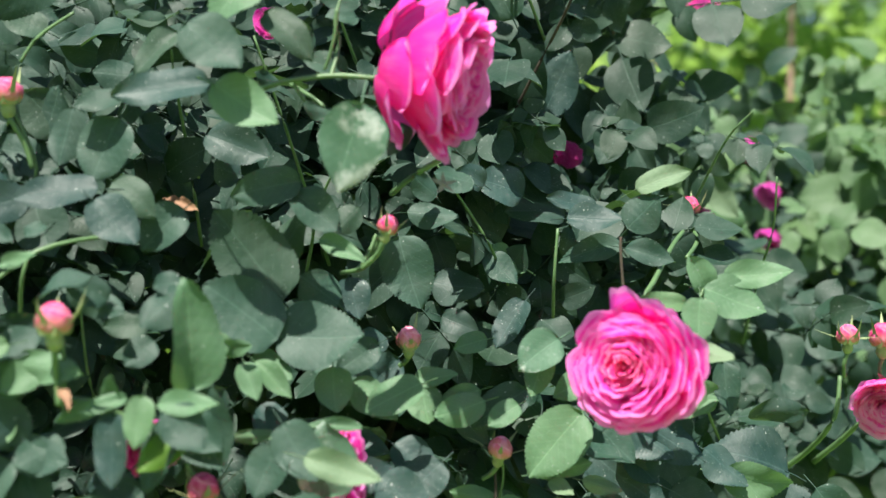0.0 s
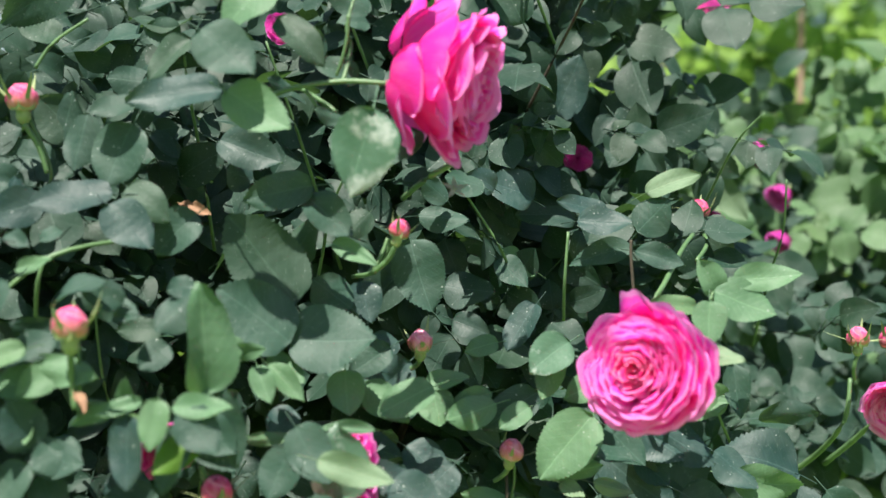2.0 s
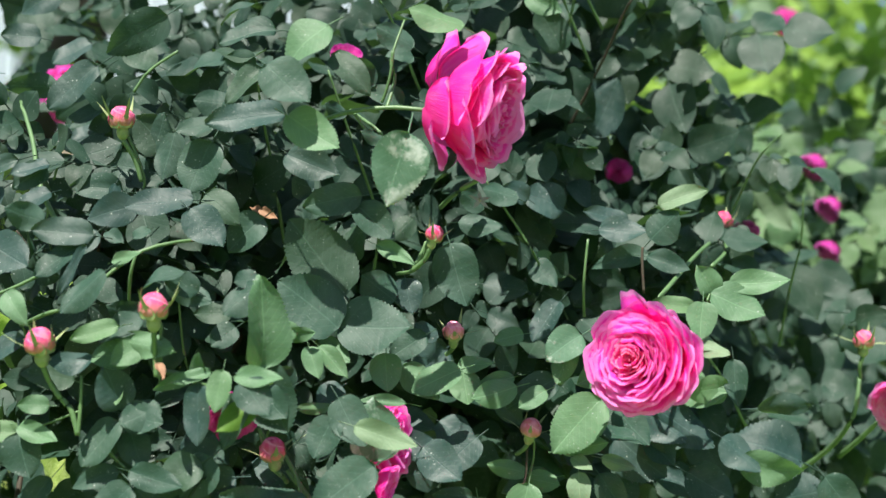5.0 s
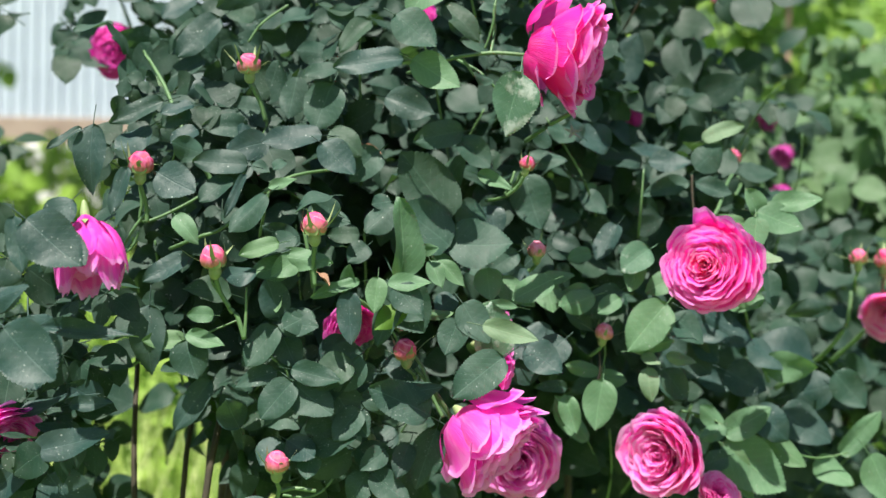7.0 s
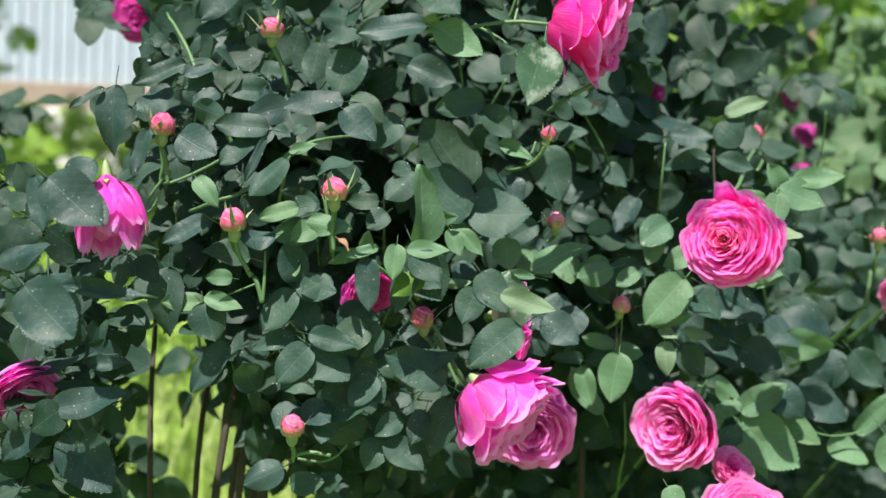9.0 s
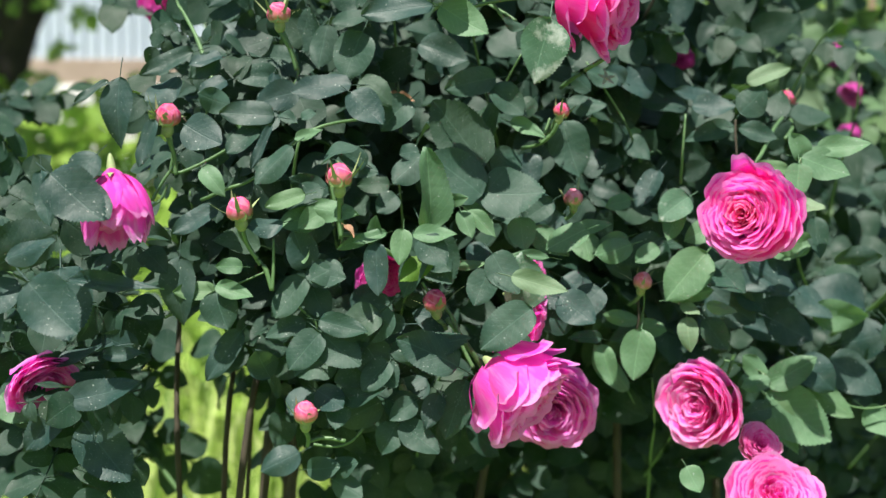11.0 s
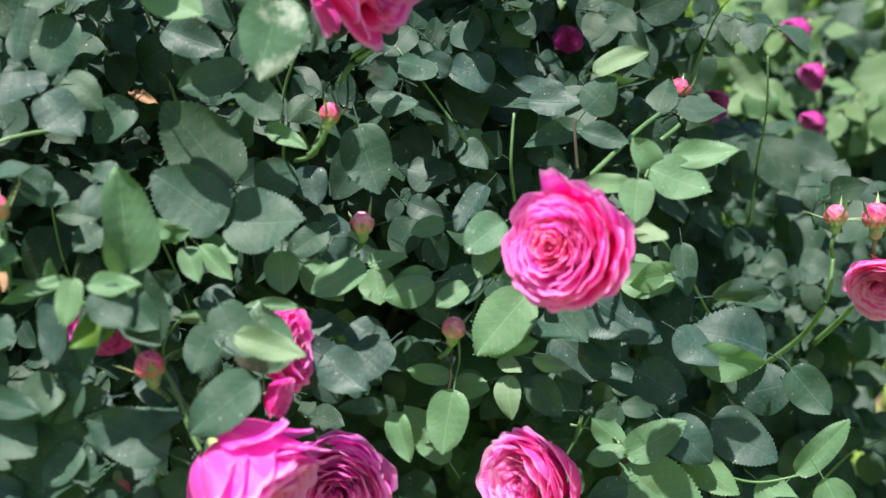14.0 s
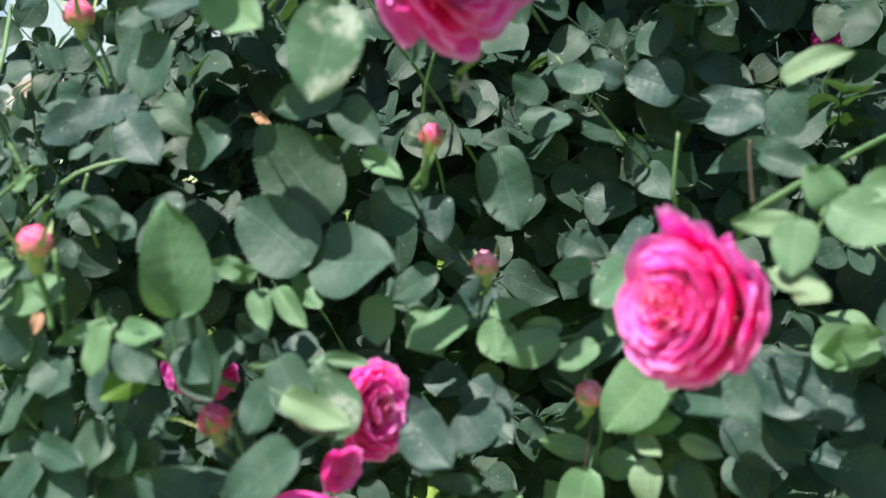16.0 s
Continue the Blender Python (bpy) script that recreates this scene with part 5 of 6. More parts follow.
stem(rose_bush, [(0.149, 0.100, 1.038), (0.147, 0.100, 1.062), (0.147, 0.100, 1.072)], 0.0011, 0.0010, M_CANE, 'stem')
stem(rose_bush, [(0.146, 0.080, 1.023), (0.157, 0.060, 1.037), (0.192, 0.160, 1.066), (0.211, 0.210, 1.079)], 0.0018, 0.0016, M_STEM, 'stem')
stem(rose_bush, [(-0.277, -0.010, 1.003), (-0.253, -0.030, 1.012), (-0.232, -0.030, 1.021), (-0.192, -0.020, 1.056), (-0.151, 0.010, 1.067)], 0.0015, 0.0012, M_STEM, 'stem')
stem(rose_bush, [(-0.213, 0.020, 1.013), (-0.206, 0.000, 1.039), (-0.202, 0.000, 1.056)], 0.0013, 0.0012, M_STEM, 'stem')
stem(rose_bush, [(-0.314, 0.060, 1.163), (-0.291, 0.030, 1.132), (-0.270, 0.000, 1.094), (-0.245, 0.000, 1.051)], 0.0014, 0.0020, M_STEM, 'stem')
stem(rose_bush, [(-0.229, 0.060, 1.172), (-0.218, 0.060, 1.188), (-0.197, 0.060, 1.203)], 0.0012, 0.0010, M_STEM, 'stem')
stem(rose_bush, [(-0.304, -0.050, 1.003), (-0.294, -0.050, 1.020), (-0.284, -0.050, 1.032)], 0.0012, 0.0012, M_STEM, 'stem')
stem(rose_bush, [(-0.302, -0.060, 0.999), (-0.294, -0.060, 1.005), (-0.290, -0.060, 1.016)], 0.0012, 0.0012, M_STEM, 'stem')
stem(rose_bush, [(-0.089, -0.020, 0.916), (-0.079, -0.020, 0.904), (-0.061, -0.010, 0.877)], 0.0020, 0.0020, M_STEM, 'stem')
stem(rose_bush, [(-0.223, -0.070, 0.962), (-0.217, -0.070, 0.956), (-0.212, -0.070, 0.940)], 0.0018, 0.0018, M_STEM, 'stem')
stem(rose_bush, [(-0.212, -0.070, 0.940), (-0.211, -0.070, 0.956), (-0.211, -0.070, 0.977)], 0.0016, 0.0008, M_STEM, 'stem')
stem(rose_bush, [(-0.160, -0.060, 0.830), (-0.176, -0.060, 0.832), (-0.187, -0.060, 0.829)], 0.0016, 0.0014, M_STEM, 'stem')
stem(rose_bush, [(0.066, 0.090, 0.936), (0.067, 0.080, 0.908), (0.064, 0.080, 0.889)], 0.0010, 0.0010, M_CANE, 'stem')
stem(rose_bush, [(0.160, 0.130, 0.861), (0.178, 0.110, 0.857), (0.183, 0.110, 0.847)], 0.0014, 0.0012, M_STEM, 'stem')
stem(rose_bush, [(0.357, 0.290, 0.967), (0.352, 0.290, 0.932), (0.343, 0.340, 0.895), (0.311, 0.390, 0.855)], 0.0018, 0.0026, M_STEM, 'stem')
stem(rose_bush, [(0.393, 0.300, 0.967), (0.379, 0.300, 0.931), (0.356, 0.350, 0.888)], 0.0018, 0.0026, M_STEM, 'stem')
stem(rose_bush, [(-0.171, -0.062, 1.018), (-0.166, -0.062, 0.991), (-0.164, -0.062, 0.977)], 0.0015, 0.0015, M_STEM, 'stem')
stem(rose_bush, [(-0.166, -0.055, 0.980), (-0.150, -0.055, 0.978), (-0.123, -0.035, 0.961), (-0.101, -0.005, 0.943)], 0.0018, 0.0022, M_STEM, 'stem')

# stalks that carry leaflets and buds
stem(rose_bush, [(0.176, 0.055, 1.007), (0.183, 0.057, 1.023), (0.192, 0.059, 1.036), (0.198, 0.061, 1.042)], 0.0010, 0.0008, M_STEM, 'leaf_stalk')
stem(rose_bush, [(0.189, 0.055, 1.035), (0.191, 0.057, 1.040)], 0.0009, 0.0007, M_STEM, 'leaf_stalk')
stem(rose_bush, [(0.145, 0.115, 0.867), (0.162, 0.117, 0.863), (0.183, 0.119, 0.852), (0.190, 0.121, 0.842)], 0.0011, 0.0009, M_STEM, 'leaf_stalk')
stem(rose_bush, [(0.153, 0.112, 0.874), (0.148, 0.114, 0.855)], 0.0016, 0.0013, M_STEM, 'leaf_stalk')
stem(rose_bush, [(0.071, 0.085, 0.935), (0.072, 0.087, 0.916), (0.069, 0.089, 0.902), (0.068, 0.091, 0.895)], 0.0009, 0.0007, M_STEM, 'leaf_stalk')
stem(rose_bush, [(-0.198, -0.060, 0.932), (-0.190, -0.058, 0.923), (-0.183, -0.056, 0.916), (-0.182, -0.054, 0.909)], 0.0010, 0.0008, M_STEM, 'leaf_stalk')
stem(rose_bush, [(-0.068, -0.030, 0.880), (-0.076, -0.028, 0.895), (-0.082, -0.026, 0.913), (-0.091, -0.024, 0.927)], 0.0016, 0.0013, M_STEM, 'leaf_stalk')
stem(rose_bush, [(0.224, 0.140, 0.843), (0.250, 0.142, 0.828), (0.276, 0.144, 0.822), (0.304, 0.146, 0.827)], 0.0010, 0.0008, M_STEM, 'leaf_stalk')
stem(rose_bush, [(-0.231, 0.030, 1.149), (-0.223, 0.032, 1.138), (-0.213, 0.034, 1.116), (-0.211, 0.036, 1.101), (-0.222, 0.038, 1.081)], 0.0013, 0.0010, M_STEM, 'leaf_stalk')
stem(rose_bush, [(-0.299, -0.020, 1.056), (-0.297, -0.018, 1.038), (-0.296, -0.016, 1.023), (-0.261, -0.014, 1.039), (-0.226, -0.012, 1.064)], 0.0014, 0.0011, M_STEM, 'leaf_stalk')
stem(rose_bush, [(-0.234, -0.075, 0.996), (-0.235, -0.073, 0.982), (-0.228, -0.071, 0.970), (-0.221, -0.069, 0.958)], 0.0012, 0.0010, M_STEM, 'leaf_stalk')
stem(rose_bush, [(-0.255, -0.055, 0.937), (-0.252, -0.053, 0.941), (-0.241, -0.051, 0.943), (-0.218, -0.049, 0.953)], 0.0009, 0.0007, M_STEM, 'leaf_stalk')
stem(rose_bush, [(-0.162, -0.070, 1.012), (-0.162, -0.068, 0.998), (-0.162, -0.066, 0.986), (-0.163, -0.064, 0.973)], 0.0011, 0.0009, M_STEM, 'leaf_stalk')
stem(rose_bush, [(-0.018, 0.050, 1.051), (-0.013, 0.052, 1.061), (-0.010, 0.054, 1.070)], 0.0014, 0.0011, M_STEM, 'leaf_stalk')
stem(rose_bush, [(-0.032, 0.000, 1.196), (-0.033, 0.002, 1.182), (-0.036, 0.004, 1.170), (-0.039, 0.006, 1.162)], 0.0013, 0.0010, M_STEM, 'leaf_stalk')
stem(rose_bush, [(-0.056, 0.000, 1.153), (-0.048, 0.002, 1.142), (-0.043, 0.004, 1.137)], 0.0012, 0.0010, M_STEM, 'leaf_stalk')
stem(rose_bush, [(-0.107, -0.030, 0.944), (-0.098, -0.028, 0.930), (-0.091, -0.026, 0.921)], 0.0012, 0.0010, M_STEM, 'leaf_stalk')
stem(rose_bush, [(-0.185, -0.050, 0.825), (-0.169, -0.048, 0.823), (-0.157, -0.046, 0.827), (-0.149, -0.044, 0.836)], 0.0011, 0.0009, M_STEM, 'leaf_stalk')

# spent blooms: dried star-shaped calyces
star = child('spent_calyx', CALYX_DRY, rose_bush, aim((0.030, 0.000, 1.098), (0.2, -0.8, 0.5), 0.0075), 'dried pale star of sepals')
for k in range(5):
    child('sepal', SEPAL_DRY, star, pose(0, 0, 0, 0, 0, 72 * k) @ pose(0, 0.1, 0, -6 + 9 * (k % 2)) @ Matrix.Diagonal((1.6, 1.0, 0.4, 1)))

# canes rising from the ground
CANES = [(-0.325, 0.08, -0.02, 0.02, 0.005), (-0.292, 0.12, 0.03, 0.03, 0.005), (-0.278, 0.16, 0.02, 0.0, 0.004), (-0.264, 0.06, 0.05, 0.0, 0.006), (-0.250, 0.10, 0.06, 0.02, 0.007), (-0.232, 0.14, 0.05, 0.04, 0.006),
         (-0.268, 0.20, 0.04, 0.0, 0.008), (-0.255, 0.24, 0.03, 0.02, 0.007), (-0.238, 0.18, 0.05, 0.01, 0.008),
         (-0.05, 0.30, 0.1, 0.0, 0.008), (0.08, 0.35, 0.0, 0.02, 0.008), (0.2, 0.4, 0.05, 0.05, 0.008)]
for cx, cy, lean, bow, thick in CANES:
    stem(rose_bush, [(cx - lean, cy + 0.03, -0.02), (cx - lean * 0.5 + bow * 0.3, cy + 0.02, 0.45), (cx, cy + 0.02, 0.78), (cx + lean * 0.4, cy + 0.06, 0.90), (cx + lean * 0.8, cy + 0.12, 0.99)], thick * 0.7, thick * 0.35, M_CANE, "cane", "bare brown cane")


def front(x):
    """How far forward the bush's foliage reaches across its width."""
    return float(np.interp(x, (-0.40, -0.28, -0.15, 0.0, 0.10, 0.20, 0.30, 0.40, 0.60), (0.05, 0.0, 0.03, 0.09, 0.13, 0.19, 0.25, 0.33, 0.42)))


def underside(x):
    return float(np.interp(x, (-0.40, -0.28, -0.24, -0.21, -0.05), (0.96, 0.94, 0.92, 0.50, 0.35)))


def right_edge(z):
    return float(np.interp(z, (0.5, 0.75, 0.92, 1.05, 1.15, 1.3, 1.45), (0.52, 0.48, 0.40, 0.33, 0.28, 0.24, 0.18)))


def crown(x):
    return float(np.interp(x, (-0.40, -0.36, -0.33, -0.20, -0.17, -0.08, 0.0, 0.2, 0.5), (1.00, 1.06, 1.11, 1.21, 1.23, 1.27, 1.44, 1.48, 1.40)))


def bush_sprays(count, seed, x0, x1, deep0, deep1):
    r = random.Random(seed)
    rows = []
    while len(rows) < count:
        x = r.uniform(x0, x1)
        z = r.uniform(underside(x), crown(x))
        if x > right_edge(z) + r.uniform(-0.03, 0.03):
            continue
        # the bush recedes towards its foot
        y = front(x) + r.uniform(deep0, deep1) + (max(0.0, 0.90 - z) * 0.75 if x > -0.2 else 0.0)
        way = Vector((r.uniform(-1, 1), r.uniform(-0.8, 0.1), r.uniform(-0.9, 0.6)))
        face = Vector((r.uniform(-0.5, 0.5), -1, r.uniform(0.2, 1.2)))
        rows.append(((x, y, z), way, face))
    return rows


# filler leaves, their shade already in the darkened colour
foliage("foliage", bush_sprays(110, 3, -0.37, 0.50, 0.07, 0.13), M_FOLIAGE_SHADE, rose_bush, 31, 0.034, "dense grey-green rose leaves")
foliage("foliage", bush_sprays(560, 4, -0.33, 0.50, 0.13, 0.34), M_FOLIAGE_SHADE, rose_bush, 32, 0.038, "dense shaded rose leaves")
foliage("foliage", bush_sprays(600, 5, -0.20, 0.50, 0.22, 0.50), M_FOLIAGE_SHADE, rose_bush, 33, 0.052, "shaded leaves inside the bush")

# thin twigs between the leaves
r5 = random.Random(15)
for _ in range(26):
    x = r5.uniform(-0.30, 0.42)
    z = r5.uniform(max(underside(x), 0.78), crown(x) - 0.05)
    if x > right_edge(z):
        continue
    y, dx = front(x), r5.uniform(-0.07, 0.07)
    stem(rose_bush, [(x - dx, y + 0.16, z - 0.10), (x - dx * 0.4, y + 0.10, z - 0.04), (x, y + 0.05, z), (x + dx * 0.6, y + 0.03, z + r5.uniform(0.01, 0.05))], 0.0014, 0.0008, r5.choice((M_STEM, M_STEM, M_CANE)), "twig")

# a thin branch reaching out behind, with a few leaves round its rose
r9 = random.Random(9)


def tuft(count, centre, size):
    return [((centre[0] + r9.uniform(-1, 1) * size[0], centre[1] + r9.uniform(-1, 1) * size[1], centre[2] + r9.uniform(-1, 1) * size[2]),
             (r9.uniform(-1, 1), r9.uniform(-0.8, 0.2), r9.uniform(-0.7, 0.6)), (r9.uniform(-0.5, 0.5), -1, r9.uniform(0.3, 1.1))) for _ in range(count)]


foliage("foliage", tuft(62, (-0.34, 0.52, 1.31), (0.20, 0.14, 0.10)), M_FOLIAGE_SHADE, rose_bush, 34, 0.043, "sparse leaves on a thin branch")
foliage("foliage", tuft(44, (-0.39, 0.02, 0.92), (0.08, 0.10, 0.11)), M_FOLIAGE_SHADE, rose_bush, 35, 0.038, "blue-green leaves on a low side branch")
foliage("foliage", tuft(58, (-0.265, 0.085, 1.035), (0.045, 0.05, 0.11)), M_FOLIAGE_SHADE, rose_bush, 38, 0.030, "blue-green leaves at the bush's edge")
foliage("foliage", tuft(60, (-0.175, 0.15, 0.86), (0.06, 0.05, 0.08)), M_FOLIAGE_SHADE, rose_bush, 39, 0.034, "shaded lower leaves")
foliage("foliage", tuft(60, (-0.12, 0.34, 1.22), (0.15, 0.08, 0.08)), M_FOLIAGE_SHADE, rose_bush, 37, 0.040, "shaded upper leaves")
foliage("foliage", tuft(200, (-0.06, 0.45, 1.06), (0.24, 0.12, 0.24)), M_FOLIAGE_SHADE, rose_bush, 36, 0.055, "shaded leaves inside the bush")
foliage("foliage", tuft(110, (-0.53, 0.33, 0.80), (0.11, 0.05, 0.10)), M_FOLIAGE_SHADE, rose_bush, 44, 0.042, "shaded leaves low at the bush's edge")
foliage("foliage", tuft(80, (-0.68, 0.46, 1.00), (0.08, 0.06, 0.13)), M_FOLIAGE_SHADE, rose_bush, 45, 0.045, "shaded leaves on an arching side branch")
foliage("foliage", tuft(26, (-0.215, 0.10, 0.90), (0.03, 0.03, 0.04)), M_FOLIAGE_SHADE, rose_bush, 46, 0.032, "shaded lower leaves")
foliage("foliage", tuft(46, (-0.20, 0.12, 1.09), (0.035, 0.03, 0.08)), M_FOLIAGE_SHADE, rose_bush, 47, 0.032, "blue-green leaves inside the bush")
foliage("foliage", tuft(50, (0.02, 0.27, 1.05), (0.08, 0.05, 0.06)), M_FOLIAGE_SHADE, rose_bush, 48, 0.040, "shaded leaves inside the bush")
foliage("foliage", tuft(26, (0.165, 0.30, 1.07), (0.04, 0.03, 0.035)), M_FOLIAGE_SHADE, rose_bush, 49, 0.036, "shaded leaves inside the bush")
stem(rose_bush, [(-0.32, 0.30, 0.62), (-0.44, 0.33, 0.76), (-0.56, 0.38, 0.88), (-0.68, 0.46, 1.02)], 0.0030, 0.0014)
stem(rose_bush, [(-0.30, 0.08, 0.92), (-0.34, 0.05, 0.90), (-0.39, 0.02, 0.92), (-0.44, 0.0, 0.95)], 0.0016, 0.0010)
stem(rose_bush, [(-0.24, 0.42, 1.02), (-0.32, 0.46, 1.12), (-0.40, 0.52, 1.20), (-0.45, 0.55, 1.30)], 0.0035, 0.002)

# ---------------------------------------------------------------- ground, wall, and what grows behind
k = Nodes("meadow")
gp = k.add("ShaderNodeNewGeometry").outputs["Position"]
f1 = k.noise(gp, 0.8, 4.0)
f2 = k.noise(gp, 14.0, 4.0)
gcol = k.ramp(k.maths("ADD", k.maths("MULTIPLY", f1, 0.55), k.maths("MULTIPLY", f2, 0.45)), (0.36, (0.07, 0.12, 0.02)), (0.5, (0.13, 0.22, 0.04)), (0.66, (0.23, 0.30, 0.08)))
k.link(gcol, k.bsdf.inputs["Base Color"])
k.put("Roughness", 0.9)
k.bump(f2, 0.6, 0.05)
M_GROUND = k.mat
gv, gf = [], []
N = 60
for i in range(N + 1):
    for j in range(N + 1):
        u, v = 2 * i / N - 1, 2 * j / N - 1
        x, y = 300 * u * abs(u) ** 2, 300 * v * abs(v) ** 2
        gv.append((x, y, 0.02 * noise.noise((x * 0.7, y * 0.7, 0.0))))
for i in range(N):
    for j in range(N):
        a = i * (N + 1) + j
        gf.append((a, a + N + 1, a + N + 2, a + 1))
ground = tagged(new("ground", mesh_of("ground", gv, gf, M_GROUND)), "grassy garden ground, sunlit", "ground", kind="structure")

M_GRASS = grass_material("grass", (0.12, 0.24, 0.03), (0.42, 0.56, 0.12), (0.70, 0.76, 0.34), 0.5)


def blades(name, count, seed, xs, ys, tall, wide, mat, label):
    r = random.Random(seed)
    v, f = [], []
    for _ in range(count):
        x, y = r.uniform(*xs), r.uniform(*ys)
        h, w = r.uniform(*tall), wide * r.uniform(0.6, 1.3)
        a = r.uniform(0, 6.28)
        lean = Vector((math.cos(a), math.sin(a), 0)) * h * r.uniform(0.1, 0.6)
        ac = Vector((-math.sin(a), math.cos(a), 0)) * w
        n = len(v)
        p = Vector((x, y, -0.01))
        for s in (0.0, 0.4, 0.75):
            q = p + Vector((0, 0, h * s * (1 - 0.15 * s))) + lean * s * s
            ww = ac * (1 - s * 0.7)
            v += [q - ww, q + ww]
        v.append(p + Vector((0, 0, h * 0.85)) + lean)
        f += [(n, n + 1, n + 3, n + 2), (n + 2, n + 3, n + 5, n + 4), (n + 4, n + 5, n + 6)]
    return tagged(new(name, mesh_of(name, v, f, mat)), label, "grass", kind="stuff")


blades("grass", 9000, 41, (-3.2, 1.2), (1.2, 6.0), (0.15, 0.55), 0.008, M_GRASS, "tall sunlit yellow-green meadow grass")
M_STRAW = grass_material("tall_grass", (0.12, 0.24, 0.03), (0.48, 0.62, 0.15), (0.76, 0.80, 0.40), 0.5)
blades("grass", 2600, 43, (-1.9, 0.2), (1.3, 3.4), (0.30, 0.80), 0.006, M_STRAW, "bright tall grass blades behind the rose bush")
blades("grass", 7000, 42, (-6.0, 3.0), (5.0, 8.7), (0.5, 1.35), 0.016, M_GRASS, "tall sunlit grass farther off")

# pale ribbed metal fence
M_RUST = plain_material("plinth", (0.24, 0.18, 0.14), (0.36, 0.29, 0.23), 6.0, 0.9)
M_PLASTER = plain_material("plinth_white", (0.55, 0.55, 0.52), (0.66, 0.65, 0.62), 4.0, 0.9)
M_BARK = plain_material("bark", (0.014, 0.011, 0.008), (0.045, 0.036, 0.026), 12.0, 0.9, 0.8, 0.02)
fence = thing("metal_fence", "pale blue-white ribbed metal fence on a whitewashed wall", "fence", kind="structure")
FX0, FX1, FY, FZ = -9.0, 0.6, 9.0, 1.92
pv, pf, m = [], [], 0
ribs = int((FX1 - FX0) / 0.10)
for i in range(ribs):
    x = FX0 + i * 0.10
    for dx, dy in ((0, 0), (0.045, 0), (0.055, -0.03), (0.09, -0.03)):
        pv += [(x + dx, FY + dy, FZ), (x + dx, FY + dy, 4.6)]
for i in range(len(pv) // 2 - 1):
    pf.append((2 * i, 2 * i + 2, 2 * i + 3, 2 * i + 1))
child("ribbed_sheet", mesh_of("ribbed_sheet", pv, pf, M_FENCE, smooth=False), fence, Matrix())


def box(name, x0, x1, y0, y1, z0, z1, mat, parent, bevel=0.01, label=""):
    bm = bmesh.new()
    bmesh.ops.create_cube(bm, size=1, matrix=Matrix.Translation(((x0 + x1) / 2, (y0 + y1) / 2, (z0 + z1) / 2)) @ Matrix.Diagonal((x1 - x0, y1 - y0, z1 - z0, 1)))
    bmesh.ops.bevel(bm, geom=bm.edges[:], offset=bevel, segments=1, affect="EDGES")
    me = bpy.data.meshes.new(name)
    bm.to_mesh(me)
    bm.free()
    me.materials.append(mat)
    return child(name, me, parent, Matrix(), label)


box("rail", FX0, FX1, FY - 0.06, FY + 0.02, 1.74, FZ + 0.03, M_RUST, fence, 0.01, "rusty brown bottom rail")
box("plinth", FX0, FX1, FY - 0.10, FY + 0.1, -0.05, 1.74, M_PLASTER, fence, 0.02, "whitewashed plinth")

# a second rose bush beyond, and sunlit shrubs behind it
def cloud(count, seed, centre, size, toward=(0, -1, 0.6)):
    r = random.Random(seed)
    rows = []
    for _ in range(count):
        while True:
            p = Vector((r.uniform(-1, 1), r.uniform(-1, 1), r.uniform(-1, 1)))
            if 0.35 < p.length < 1:
                break
        q = Vector((centre[0] + p.x * size[0], centre[1] + p.y * size[1], centre[2] + p.z * size[2]))
        rows.append((q, Vector((r.uniform(-1, 1), r.uniform(-1, 0.4), r.uniform(-0.8, 0.6))), Vector((r.uniform(-0.6, 0.6), toward[1], r.uniform(0.1, 1.2)))))
    return rows


second_bush = thing("rose_bush", "second rose bush beyond, pale sunlit leaves, few pink blooms", "rose bush")
# upper leaves get the painted sunlit colour, lower ones the painted shade
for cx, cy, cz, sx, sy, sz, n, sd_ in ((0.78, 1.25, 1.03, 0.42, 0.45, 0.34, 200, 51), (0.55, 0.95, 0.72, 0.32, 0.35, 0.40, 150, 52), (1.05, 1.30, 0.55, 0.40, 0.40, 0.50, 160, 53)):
    foliage("foliage", cloud(n, sd_, (cx, cy, cz), (sx, sy, sz)), M_FOLIAGE_SUN if cz > 1 else M_FOLIAGE_SHADE, second_bush, sd_, 0.062, "pale sunlit rose leaves" if cz > 1 else "lower rose leaves coloured as in shade")
# left side: one cluster coloured as shaded, one as sunlit
foliage("foliage", cloud(80, 54, (0.52, 1.12, 1.10), (0.22, 0.18, 0.23)), M_FOLIAGE_SHADE, second_bush, 54, 0.058, "shaded rose leaves")
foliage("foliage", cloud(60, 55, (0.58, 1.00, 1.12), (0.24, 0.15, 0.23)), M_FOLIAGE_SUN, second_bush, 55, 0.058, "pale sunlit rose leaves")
for x, y, lean in ((0.55, 1.05, 0.1), (0.75, 1.25, 0.0), (0.95, 1.3, -0.05)):
    stem(second_bush, [(x - lean, y, -0.02), (x, y, 0.4), (x + lean, y, 0.8), (x + lean * 1.5, y, 1.1)], 0.009, 0.004, M_CANE, "cane", "bare brown cane")

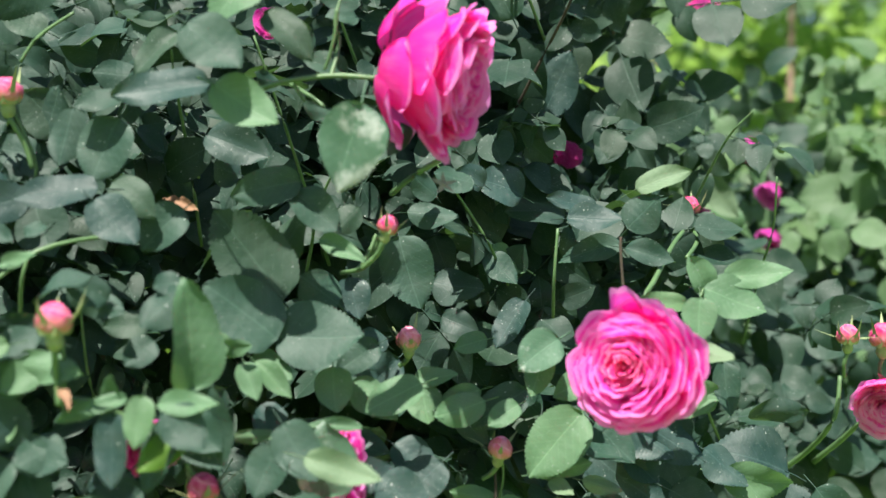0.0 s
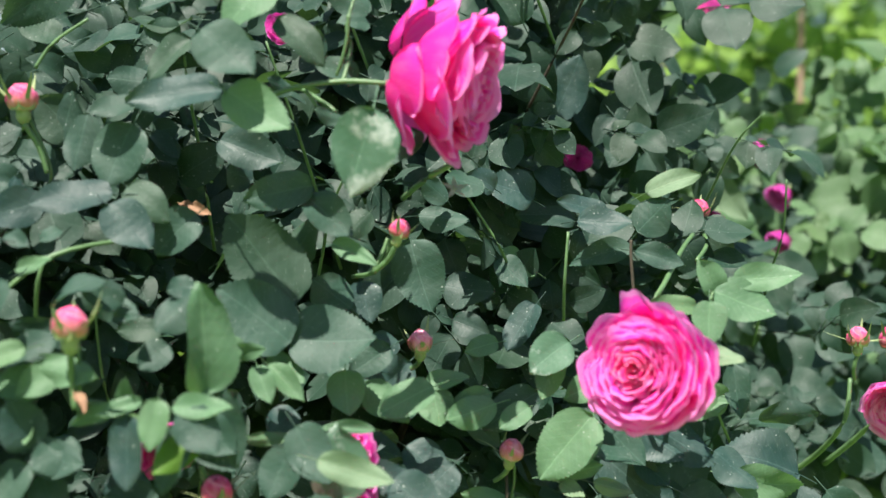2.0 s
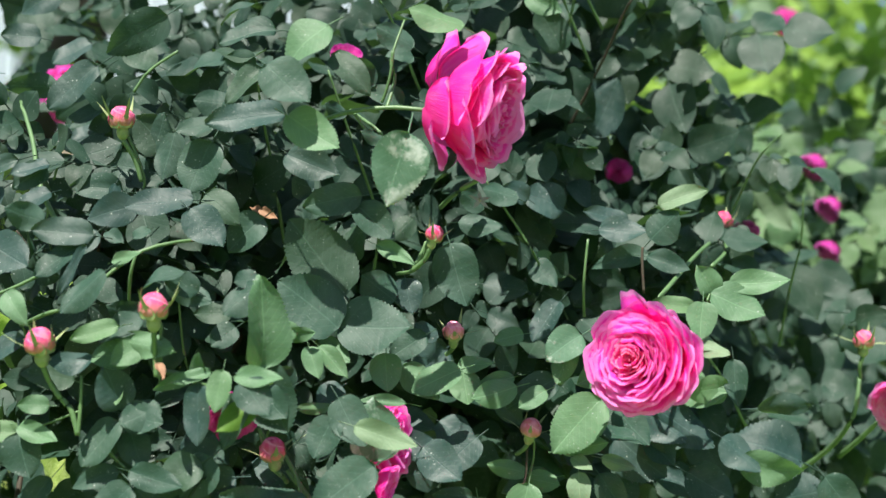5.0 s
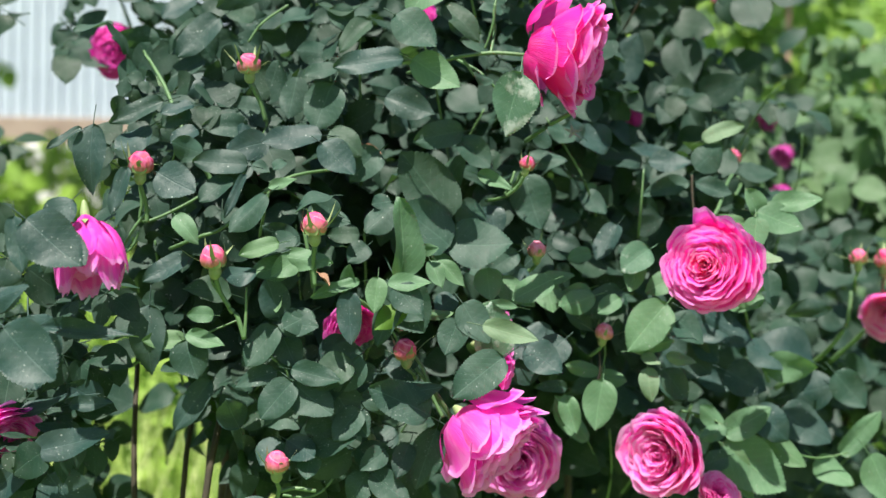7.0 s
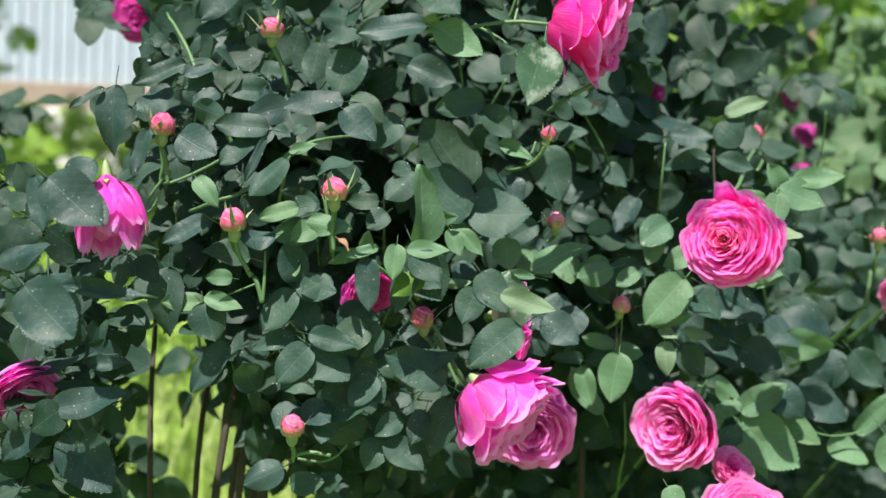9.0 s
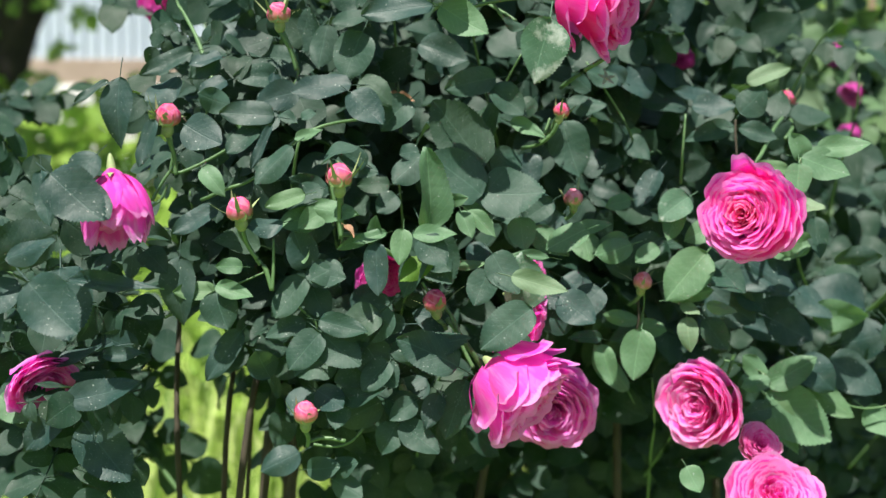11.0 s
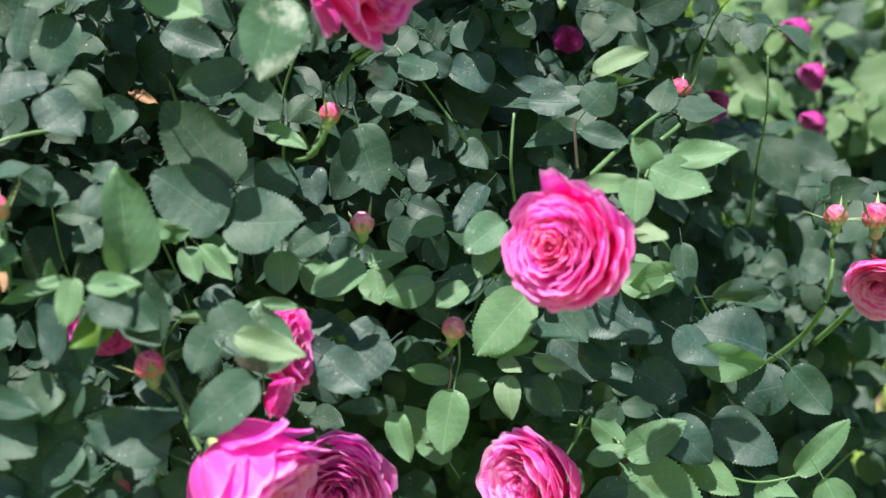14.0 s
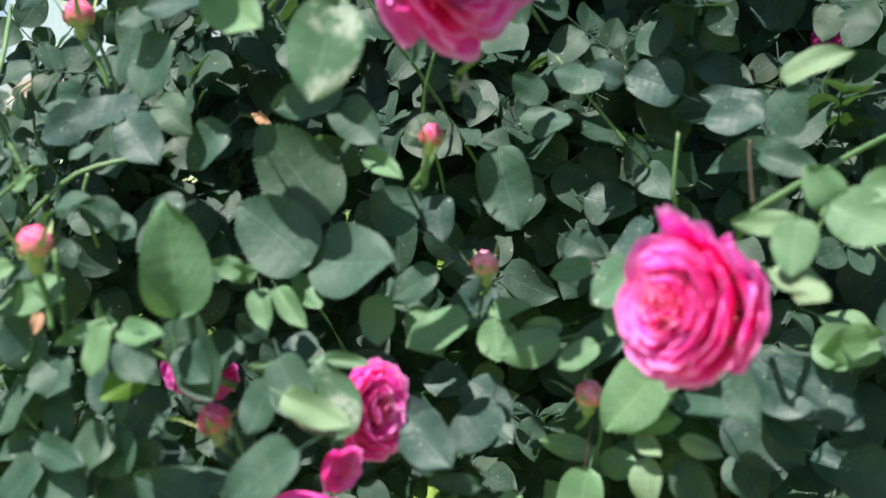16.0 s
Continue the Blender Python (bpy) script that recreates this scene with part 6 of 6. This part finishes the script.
# its blooms
for at_, diam, lab in (((0.454, 0.831, 1.147), 0.040, "half-open magenta rose on the farther bush"), ((0.449, 0.903, 1.207), 0.045, "magenta rose on the farther bush"),
                       ((0.458, 0.843, 1.091), 0.038, "half-open magenta rose on the farther bush"), ((0.516, 1.487, 1.519), 0.062, "pink rose held high on a long stem")):
    blossom(second_bush, at_, (-0.7, -0.3, -0.6) if diam < 0.06 else (-0.1, -0.8, 0.3), diam * 0.62, M_PETAL_DUSK if diam < 0.06 else M_PETAL, M_PETAL_DUSK, lab, drop=4, flare=-10, squash=1.3)
    stem(second_bush, [(at_[0] + 0.12, at_[1] + 0.15, at_[2] - 0.45), (at_[0] + 0.05, at_[1] + 0.08, at_[2] - 0.2), (at_[0] + 0.002, at_[1] + 0.012, at_[2] - 0.02)], 0.004, 0.002)

M_TRUNK = plain_material("young_trunk", (0.20, 0.12, 0.09), (0.34, 0.22, 0.17), 25.0, 0.85, 0.5)
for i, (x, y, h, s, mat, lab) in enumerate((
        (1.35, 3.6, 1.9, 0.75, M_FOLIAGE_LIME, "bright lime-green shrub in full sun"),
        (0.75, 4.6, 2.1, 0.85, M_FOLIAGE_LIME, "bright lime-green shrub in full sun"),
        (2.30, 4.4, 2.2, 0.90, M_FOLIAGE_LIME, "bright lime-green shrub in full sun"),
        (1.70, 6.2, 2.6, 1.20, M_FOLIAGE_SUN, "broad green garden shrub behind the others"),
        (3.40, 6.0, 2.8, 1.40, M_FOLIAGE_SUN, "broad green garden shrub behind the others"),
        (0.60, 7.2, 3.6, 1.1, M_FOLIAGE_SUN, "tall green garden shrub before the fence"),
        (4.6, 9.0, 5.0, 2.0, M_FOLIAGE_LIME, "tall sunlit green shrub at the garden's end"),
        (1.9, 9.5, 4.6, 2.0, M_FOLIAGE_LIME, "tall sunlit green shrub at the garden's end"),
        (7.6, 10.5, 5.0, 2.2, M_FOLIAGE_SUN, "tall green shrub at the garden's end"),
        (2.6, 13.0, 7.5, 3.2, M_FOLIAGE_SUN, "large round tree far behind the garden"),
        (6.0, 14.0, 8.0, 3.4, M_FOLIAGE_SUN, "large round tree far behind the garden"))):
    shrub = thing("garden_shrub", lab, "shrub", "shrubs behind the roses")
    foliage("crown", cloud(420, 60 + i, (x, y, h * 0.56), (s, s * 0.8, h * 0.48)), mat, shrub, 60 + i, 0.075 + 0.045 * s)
    for j in range(3):
        stem(shrub, [(x + 0.1 * j - 0.1, y, -0.03), (x + 0.15 * j - 0.15, y, h * 0.4), (x + 0.3 * j - 0.3, y, h * 0.85)], 0.022, 0.010, M_TRUNK, "trunk", "slim reddish-brown trunk")
sapling = thing("sapling", "slim reddish sapling trunk rising behind the roses", "sapling")
stem(sapling, [(1.10, 2.9, -0.03), (1.09, 2.9, 0.8), (1.11, 2.92, 1.6), (1.10, 2.9, 2.6)], 0.012, 0.008, M_TRUNK, "trunk")
foliage("crown", cloud(120, 77, (1.10, 2.9, 2.4), (0.5, 0.4, 0.45)), M_FOLIAGE_LIME, sapling, 77, 0.07)

# weeds in the meadow, and an old tree at its edge
M_WEED = leaf_material("weed", (0.17, 0.30, 0.035), (0.33, 0.46, 0.09), dust=0.0, own_random=False, through_part=0.4)
for i, (x, y, h, s) in enumerate(((-0.75, 2.6, 0.85, 0.30), (-1.15, 3.2, 0.95, 0.35), (-0.45, 3.4, 0.9, 0.35), (-1.9, 4.5, 1.2, 0.5), (-1.0, 5.2, 1.25, 0.5), (-2.8, 6.0, 1.4, 0.6), (-1.4, 7.2, 1.55, 0.7), (-2.4, 7.6, 1.75, 0.8), (-3.6, 7.5, 1.65, 0.8), (-4.7, 7.9, 1.75, 0.8))):
    weed = thing("weed_clump", "leafy yellow-green weeds standing in the grass", "weeds", "weeds in the meadow")
    foliage("crown", cloud(130 if y < 7 else 300, 90 + i, (x, y, h * 0.55), (s, s, h * 0.48)), M_WEED, weed, 90 + i, 0.05 if y < 4 else 0.11)
    for j in range(4):
        stem(weed, [(x + 0.12 * j - 0.2, y, -0.02), (x + 0.1 * j - 0.15, y, h * 0.5), (x + 0.13 * j - 0.2, y, h * 0.9)], 0.005, 0.003, M_STEM, "stalk")
tree = thing("old_tree", "dark leaning tree trunk at the meadow's edge", "tree")
stem(tree, [(-3.30, 6.2, -0.1), (-3.12, 6.2, 1.0), (-2.92, 6.2, 1.9), (-2.45, 6.2, 2.9), (-2.3, 5.8, 4.4)], 0.24, 0.14, M_BARK, "trunk", "dark rough bark")
stem(tree, [(-2.75, 6.2, 2.3), (-3.2, 6.1, 3.0), (-3.5, 5.6, 4.2)], 0.12, 0.05, M_BARK, "limb")
# unseen crown, added sunward of the trunk to keep it in shade
foliage("crown", cloud(800, 99, (-2.7, 4.9, 5.2), (1.9, 1.6, 1.2)), M_FOLIAGE_SUN, tree, 99, 0.13)
foliage("foliage", cloud(26, 98, (-2.75, 5.9, 1.95), (0.5, 0.2, 0.5)), M_FOLIAGE_LIME, tree, 98, 0.09, "few green leaves on side shoots")

lily = thing("orange_lily", "single orange bloom on a tall stem among the shrubs", "flower")
blossom(lily, (1.378, 3.000, 1.634), (-0.2, -0.9, 0.3), 0.045, M_PETAL_ORANGE, M_PETAL_ORANGE, "orange bloom", drop=8)
stem(lily, [(1.428, 3.050, -0.02), (1.398, 3.040, 0.7), (1.378, 3.020, 1.604)], 0.006, 0.004)
